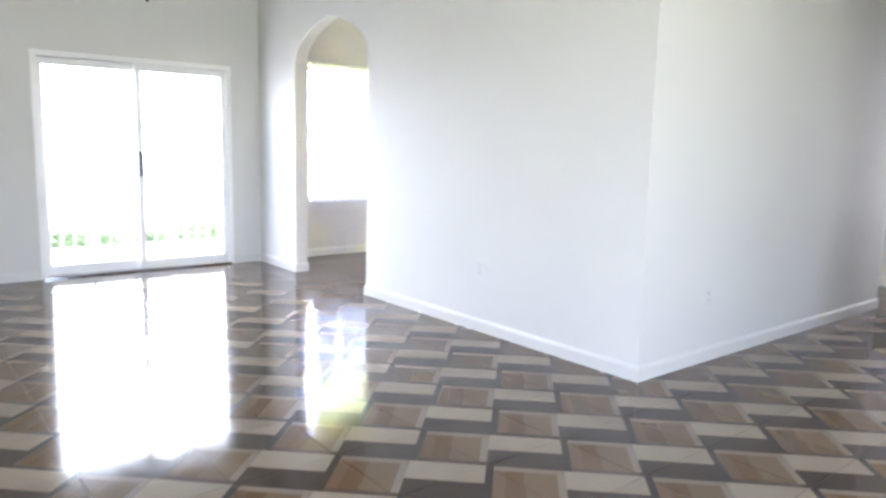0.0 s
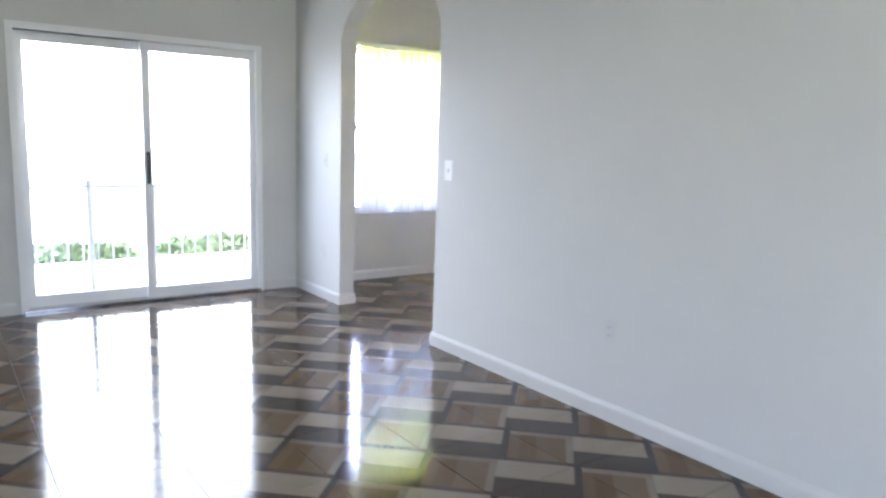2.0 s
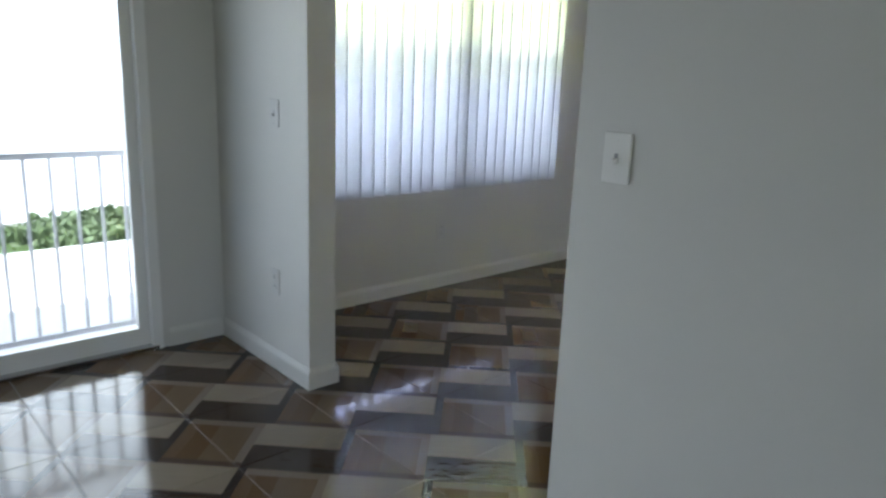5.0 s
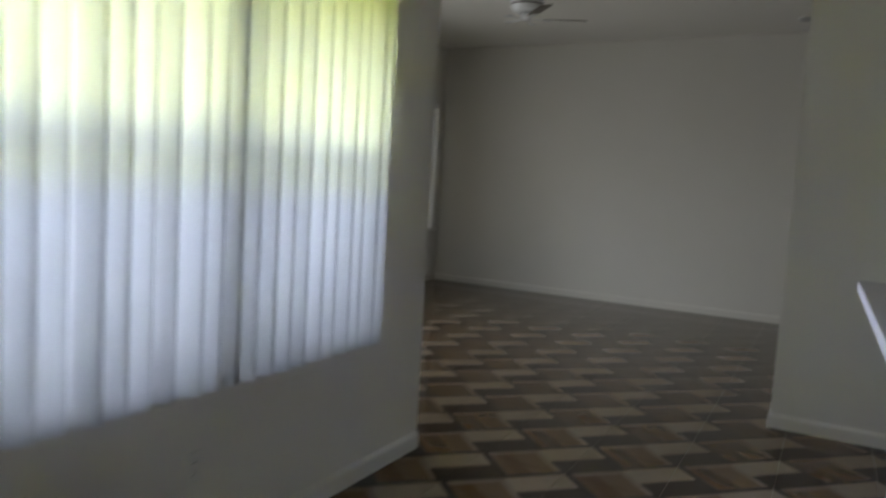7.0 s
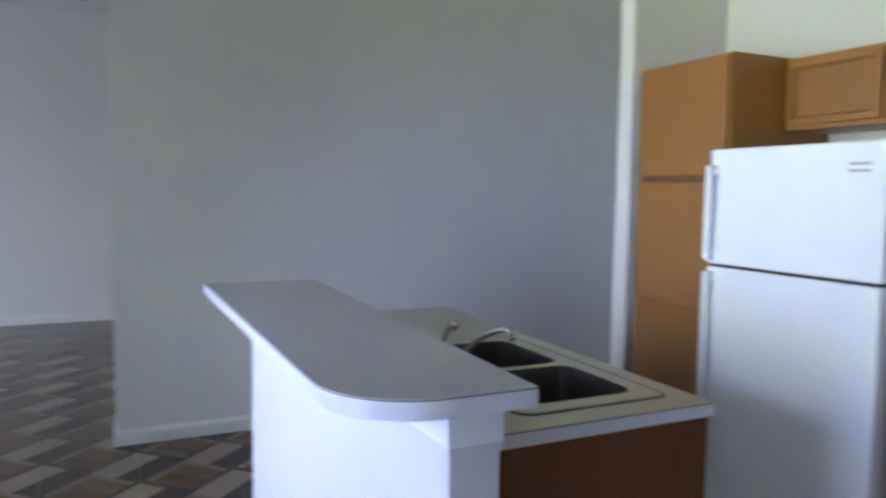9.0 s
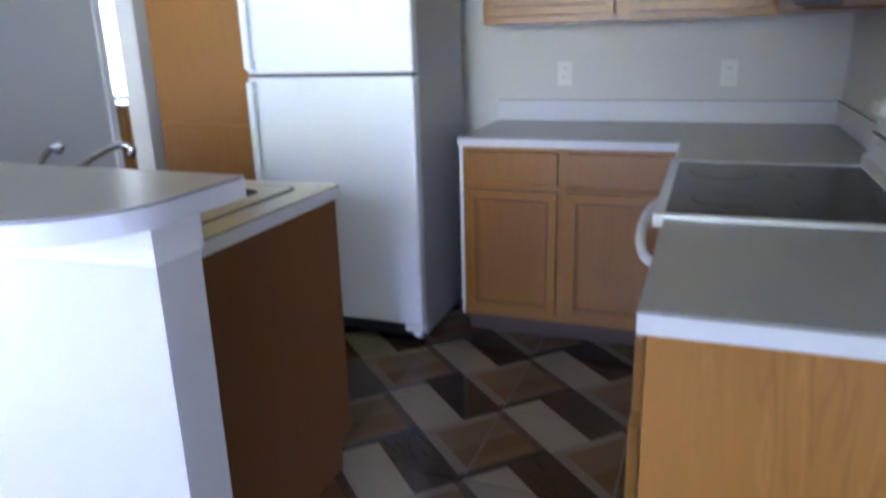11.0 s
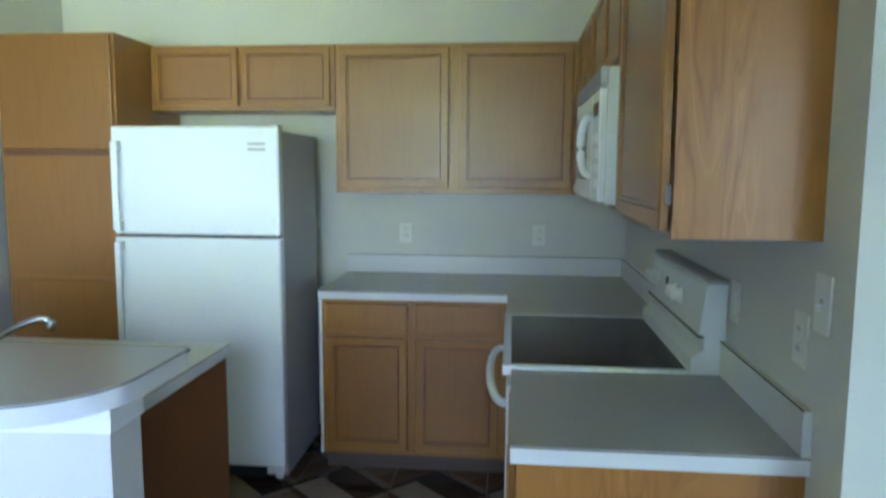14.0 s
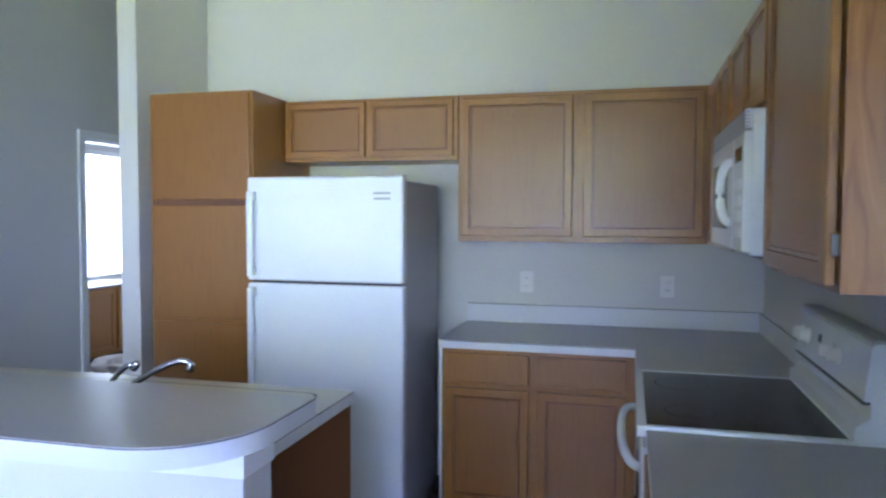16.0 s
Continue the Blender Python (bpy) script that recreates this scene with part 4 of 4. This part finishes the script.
# ---- switches and outlets ----
def plate(kind, m, label, w=0.072, h=0.116, paint=None):
    """A wall plate whose face looks to -y, its back on the wall at y = 0."""
    body = paint or M_PLAST
    p = empty("light_switch" if kind == "switch" else "wall_outlet", m, label, "switch" if kind == "switch" else "outlet")
    part("cover", box(-w / 2, w / 2, -0.006, 0, -h / 2, h / 2, 0.0025, 2), body, p)
    if kind == "switch":
        part("toggle_slot", box(-0.005, 0.005, -0.0072, -0.004, -0.011, 0.011), M_GREYSIDE, p)
        part("toggle", moved(box(-0.0045, 0.0045, -0.018, -0.004, -0.006, 0.006, 0.001), pose(0, 0, -0.004, 18, 0, 0)), body, p)
    elif kind == "rocker":
        part("rocker", box(-0.017, 0.017, -0.009, -0.004, -0.034, 0.034, 0.002), M_TRIM, p)
    else:
        for z in (-0.021, 0.021):
            s = part("socket", box(-0.016, 0.016, -0.0085, -0.004, z - 0.014, z + 0.014, 0.003), body, p)
            for x in (-0.006, 0.006):
                part("slot", box(x - 0.001, x + 0.001, -0.009, -0.006, z - 0.005, z + 0.006), M_BLACK, s)
    for z in ((-0.042, 0.042) if kind == "switch" else (0,) if kind == "outlet" else ()):
        part("screw", moved(lathe([(0.003, 0), (0.003, 0.0015)], 8), pose(0, -0.006, z, 90, 0, 0)), body, p)
    return p


plate("switch", pose(2.302, 0, 1.172), "white toggle switch plate beside the arch", 0.08, 0.125)
plate("switch", pose(0.575, 0, 1.168), "painted-over toggle switch plate on the short wall", paint=M_PAINTED)
plate("outlet", pose(0.555, 0, 0.42), "painted-over outlet low on the short wall", paint=M_PAINTED)
plate("outlet", pose(3.68, 0, 0.455), "painted-over outlet low on the blank wall", paint=M_PAINTED)
plate("outlet", pose(0, 1.48, 0.38, 0, 0, 90), "painted-over outlet under the window", paint=M_PAINTED)
plate("outlet", pose(XH, 0.69, 0.42, 0, 0, 90), "painted-over outlet low on the hallway wall", paint=M_PAINTED)
plate("outlet", pose(XK, 1.345, 1.14, 0, 0, -90), "white outlet above the backsplash")
plate("outlet", pose(XK, 0.6, 1.135, 0, 0, -90), "white outlet above the backsplash in the corner")
plate("outlet", pose(2.39, TH, 1.147, 0, 0, 180), "white outlet beside the range")
plate("switch", pose(2.293, TH, 1.24, 0, 0, 180), "white switch plate at the wall end", 0.072, 0.12)
plate("rocker", pose(2.835, TH, 1.144, 0, 0, 180), "white rocker plate behind the range")


# ---- ceiling fan and detector ----
def ceiling_fan():
    f = empty("ceiling_fan", pose(-1.08, 6.6, H), "white hugger ceiling fan with two dark blades fitted", "ceiling fan")
    part("motor", lathe([(0.07, -0.2), (0.12, -0.195), (0.15, -0.175), (0.165, -0.14), (0.17, -0.08), (0.165, -0.03), (0.15, 0.0)], 32), M_WHITE, f, "white squat motor housing")
    part("band", lathe([(0.15, -0.166), (0.1665, -0.136), (0.1685, -0.122), (0.15, -0.12)], 32), M_BLACK, f)
    part("hub", lathe([(0.02, -0.275), (0.05, -0.268), (0.06, -0.245), (0.06, -0.2)], 20), M_WHITE, f)
    bm = extrude_poly([(0.17, -0.045, 0), (0.24, -0.062, 0), (0.55, -0.068, 0), (0.59, -0.055, 0), (0.605, -0.02, 0), (0.605, 0.02, 0), (0.59, 0.055, 0), (0.55, 0.068, 0), (0.24, 0.062, 0), (0.17, 0.045, 0)], (0, 0, 0.007))
    moved(bm, pose(0, 0, 0, 12, 0, 0))
    blade = bpy.data.meshes.new("blade")
    bm.to_mesh(blade)
    bm.free()
    blade.materials.append(M_BLADE)
    bm = boxes((0.04, 0.2, -0.016, 0.016, -0.004, 0.0), (0.18, 0.25, -0.035, 0.035, -0.006, -0.001))
    iron = bpy.data.meshes.new("blade_arm")
    bm.to_mesh(iron)
    bm.free()
    iron.materials.append(M_WHITE)
    # three of the five arms carry no blade
    for k in range(5):
        a = new("blade_arm", iron)
        a.parent, a.matrix_basis = f, pose(0, 0, -0.265, 0, 0, 23 + 72 * k)
        if k in (0, 4):
            b = new("blade", blade)
            b.parent, b.matrix_basis = f, pose(0, 0, -0.265, 0, 0, 23 + 72 * k)


ceiling_fan()


def smoke_detector(x, y, label):
    sd = empty("smoke_detector", pose(x, y, H), label, "smoke detector")
    part("base", lathe([(0.068, -0.012), (0.07, -0.006), (0.07, 0)], 24), M_PLAST, sd)
    part("cover", lathe([(0.03, -0.04), (0.052, -0.036), (0.062, -0.02), (0.064, -0.012)], 24), M_GREYSIDE, sd)


smoke_detector(1.37, 8.3, "round pale smoke detector on the ceiling")
smoke_detector(1.35, 6.7, "round grey-capped smoke detector on the ceiling")


def pendant_lamp():
    p = empty("pendant_lamp", pose(3.03, -2.05, 0), "frosted glass pendant bowl with a dark finial", "ceiling light")
    part("finial", lathe([(0.002, 2.1), (0.009, 2.106), (0.01, 2.13), (0.007, 2.14), (0.016, 2.15), (0.01, 2.16)], 14), M_BLACK, p)
    part("bowl", lathe([(0.012, 2.148), (0.045, 2.165), (0.085, 2.2), (0.14, 2.255), (0.19, 2.34), (0.215, 2.4), (0.222, 2.42), (0.205, 2.41), (0.18, 2.35), (0.12, 2.28), (0.02, 2.19)], 28), M_LAMEDGE, p, "grey ribbed glass bowl")
    part("stem", lathe([(0.008, 2.18), (0.008, H - 0.03)], 12), M_IRON, p)
    part("canopy", lathe([(0.02, H - 0.06), (0.055, H - 0.03), (0.065, H)], 20), M_IRON, p)


pendant_lamp()

# ---- bathroom things ----
v = cabinet("vanity_cabinet", pose(6.55, 5.85, 0, 0, 0, 0), 0.9, 0.5, 0, 0.78, [(0.03, 0.43, 0.14, 0.75), (0.47, 0.87, 0.14, 0.75)], "oak bathroom vanity seen through the doorway", toe=0.1, group="")
part("top", box(-0.02, 0.92, -0.03, 0.55, 0.78, 0.8, 0.004), M_LAM, v, "thin grey vanity top")


def towel():
    bm = bmesh.new()
    bmesh.ops.create_icosphere(bm, subdivisions=4, radius=1.0)
    for q in bm.verts:
        n = noise.noise(q.co * 2.3) * 0.35 + noise.noise(q.co * 5.1) * 0.16
        q.co = Vector((q.co.x * 0.3 * (1 + n), q.co.y * 0.2 * (1 + n), max(0.0, 0.1 + q.co.z * 0.1 * (1 + 1.6 * n))))
    for f in bm.faces:
        f.smooth = True
    ob = link("towel", bm, M_TOWEL)
    ob.matrix_basis = pose(6.45, 5.35, 0.0)
    return tagged(ob, "crumpled pale towel heaped on the floor", "towel")


towel()


# ---- patio railing and planting ----
def railing():
    r = empty("patio_railing", pose(-0.55, 0, -0.1), "grey metal railing outside the glass door", "railing")
    for z in (0.05, 0.98):
        part("rail", box(-0.015, 0.015, -3.6, 0.35, z, z + 0.03, 0.003), M_IRON, r)
    bm = box(-0.007, 0.007, -0.007, 0.007, 0.08, 0.98)
    me = bpy.data.meshes.new("baluster")
    bm.to_mesh(me)
    bm.free()
    me.materials.append(M_IRON)
    for i in range(33):
        b = new("baluster", me)
        b.parent, b.matrix_basis = r, pose(0, -3.5 + 0.115 * i, 0)
    for y in (-3.6, -1.6, 0.35):
        part("post", box(-0.02, 0.02, y - 0.02, y + 0.02, 0, 1.05, 0.003), M_IRON, r)


railing()


def leaf_mass(name, m, sx, sy, sz, count, size, seed, label, trunk=None):
    """Many small leaves scattered through a lumpy volume."""
    rng = random.Random(seed)
    verts, faces = [], []
    while len(faces) < count:
        p = Vector((rng.uniform(-1, 1), rng.uniform(-1, 1), rng.uniform(-1, 1)))
        lump = 0.78 + 0.3 * noise.noise(p * 2.2 + Vector((seed, 0, 0)))
        if p.length > lump or p.length < 0.45:
            continue
        c = Vector((p.x * sx, p.y * sy, p.z * sz))
        q = Euler((rng.uniform(0, 6.3), rng.uniform(0, 6.3), rng.uniform(0, 6.3))).to_quaternion()
        k = len(verts)
        s = size * rng.uniform(0.6, 1.3)
        for a, b in ((-1, 0), (0, -0.45), (1, 0), (0, 0.45)):
            verts.append(c + q @ Vector((a * s, b * s, 0.15 * s * abs(a))))
        faces.append((k, k + 1, k + 2, k + 3))
    me = bpy.data.meshes.new(name)
    me.from_pydata(verts, [], faces)
    me.materials.append(M_LEAF)
    ob = new(name, me)
    ob.matrix_basis = m
    return ob


hedge_label = "low strip of green ground cover along the patio"
for i in range(6):
    h = leaf_mass("ground_cover", pose(-3.35, -7.2 + 1.9 * i, -0.13), 0.62, 1.05, 0.2, 2200, 0.05, i, hedge_label)
    tagged(h, hedge_label, "plants", "ground cover")
M_HAZE = bpy.data.materials.new("bright_hazy_sky")
M_HAZE.use_nodes = True
M_HAZE.node_tree.nodes["Principled BSDF"].inputs["Base Color"].default_value = (0.8, 0.82, 0.85, 1)
M_HAZE.node_tree.nodes["Principled BSDF"].inputs["Emission Color"].default_value = (0.93, 0.96, 1.0, 1)
M_HAZE.node_tree.nodes["Principled BSDF"].inputs["Emission Strength"].default_value = 3.0
structure(link("backdrop", box(-62, -60, -90, 90, -0.2, 40), M_HAZE), "bright white hazy sky beyond the drive", "sky")
structure(link("road", boxes((-140, -7.0, -140, 140, -0.16, -0.12), (-7.0, -4.0, -140, YE - 0.2, -0.16, -0.12)), M_CONC), "bright pale concrete drive beyond the planting", "road")
# south end is unseen, lengthened to stop sky glow reaching the end wall
structure(link("garden_wall", box(-5.0, -4.8, 4.6, 20, -0.16, 4.8), M_STUCCO), "beige stucco garden wall outside the family room, run on unseen to block haze light", "garden wall")


# ---- tile floor, last ----
floor = structure(link("floor", boxes((0, X_EAST, Y_SOUTH, YF, -0.15, -0.003), (XF, 0, YE, YF, -0.15, -0.003), (-0.2, 0, SL0, SL1, -0.15, -0.003)), M_GROUT), "glossy tiles printed with slanting wood planks, thin grout lines", "floor")
TX, TY = 2.148, 0.39


def tile_mesh(name, x0, x1, y0, y1):
    """One tile in lattice-local metres with a small rounded edge."""
    me = bpy.data.meshes.new(name)
    g, e = 0.0012, 0.0008
    a0, a1, b0, b1 = x0 + g, x1 - g, y0 + g, y1 - g
    vs = [(a0, b0, -0.008), (a1, b0, -0.008), (a1, b1, -0.008), (a0, b1, -0.008), (a0, b0, -e), (a1, b0, -e), (a1, b1, -e), (a0, b1, -e), (a0 + e, b0 + e, 0), (a1 - e, b0 + e, 0), (a1 - e, b1 - e, 0), (a0 + e, b1 - e, 0)]
    fs = [(8, 9, 10, 11)]
    for k in range(4):
        n = (k + 1) % 4
        fs += [(k, n, 4 + n, 4 + k), (4 + k, 4 + n, 8 + n, 8 + k)]
    me.from_pydata(vs, [], fs)
    me.materials.append(M_TILE)
    return me


whole = tile_mesh("tile", 0, TILE, 0, TILE)
areas = [(0, X_EAST, Y_SOUTH, YE), (XF, X_EAST, YE, YF)]
cells = []
for ax0, ax1, ay0, ay1 in areas:
    for i in range(math.floor((ax0 - TX) / TILE), math.ceil((ax1 - TX) / TILE)):
        for j in range(math.floor((ay0 - TY) / TILE), math.ceil((ay1 - TY) / TILE)):
            x, y = TX + i * TILE, TY + j * TILE
            c = (max(x, ax0) - x, min(x + TILE, ax1) - x, max(y, ay0) - y, min(y + TILE, ay1) - y)
            if c[1] - c[0] > 0.01 and c[3] - c[2] > 0.01:
                cells.append((x, y, c))


def near(x, y):
    """Distance from the line walked: along the living room, through the arch, into the nook."""
    x, y = x + TILE / 2, y + TILE / 2
    best = 99
    for (ax, ay), (bx, by) in (((6, -2), (3, -1)), ((3, -1), (1.6, 0.5)), ((1.6, 0.5), (2.8, 1.2)), ((1.6, 0.5), (1.0, 4.0))):
        dx, dy = bx - ax, by - ay
        u = min(1, max(0, ((x - ax) * dx + (y - ay) * dy) / (dx * dx + dy * dy)))
        best = min(best, math.hypot(x - ax - u * dx, y - ay - u * dy))
    return best


cells.sort(key=lambda c: near(c[0], c[1]))
full = (0, TILE, 0, TILE)
for x, y, c in cells[:300]:
    ob = new("tile", whole if all(abs(p - q) < 1e-6 for p, q in zip(c, full)) else tile_mesh("tile", *c))
    ob.parent = floor
    ob.location = (x, y, 0)
vs, fs = [], []
for x, y, c in cells[300:]:
    me = tile_mesh("spare", *c)
    k = len(vs)
    vs += [(v.co.x + x - TX, v.co.y + y - TY, v.co.z) for v in me.vertices]
    fs += [tuple(k + q for q in f.vertices) for f in me.polygons]
    bpy.data.meshes.remove(me)
far = bpy.data.meshes.new("far_tiles")
far.from_pydata(vs, [], fs)
far.materials.append(M_TILE)
ob = new("far_tiles", far)
ob.parent, ob.location = floor, (TX, TY, 0)
tagged(ob, kind="stuff")
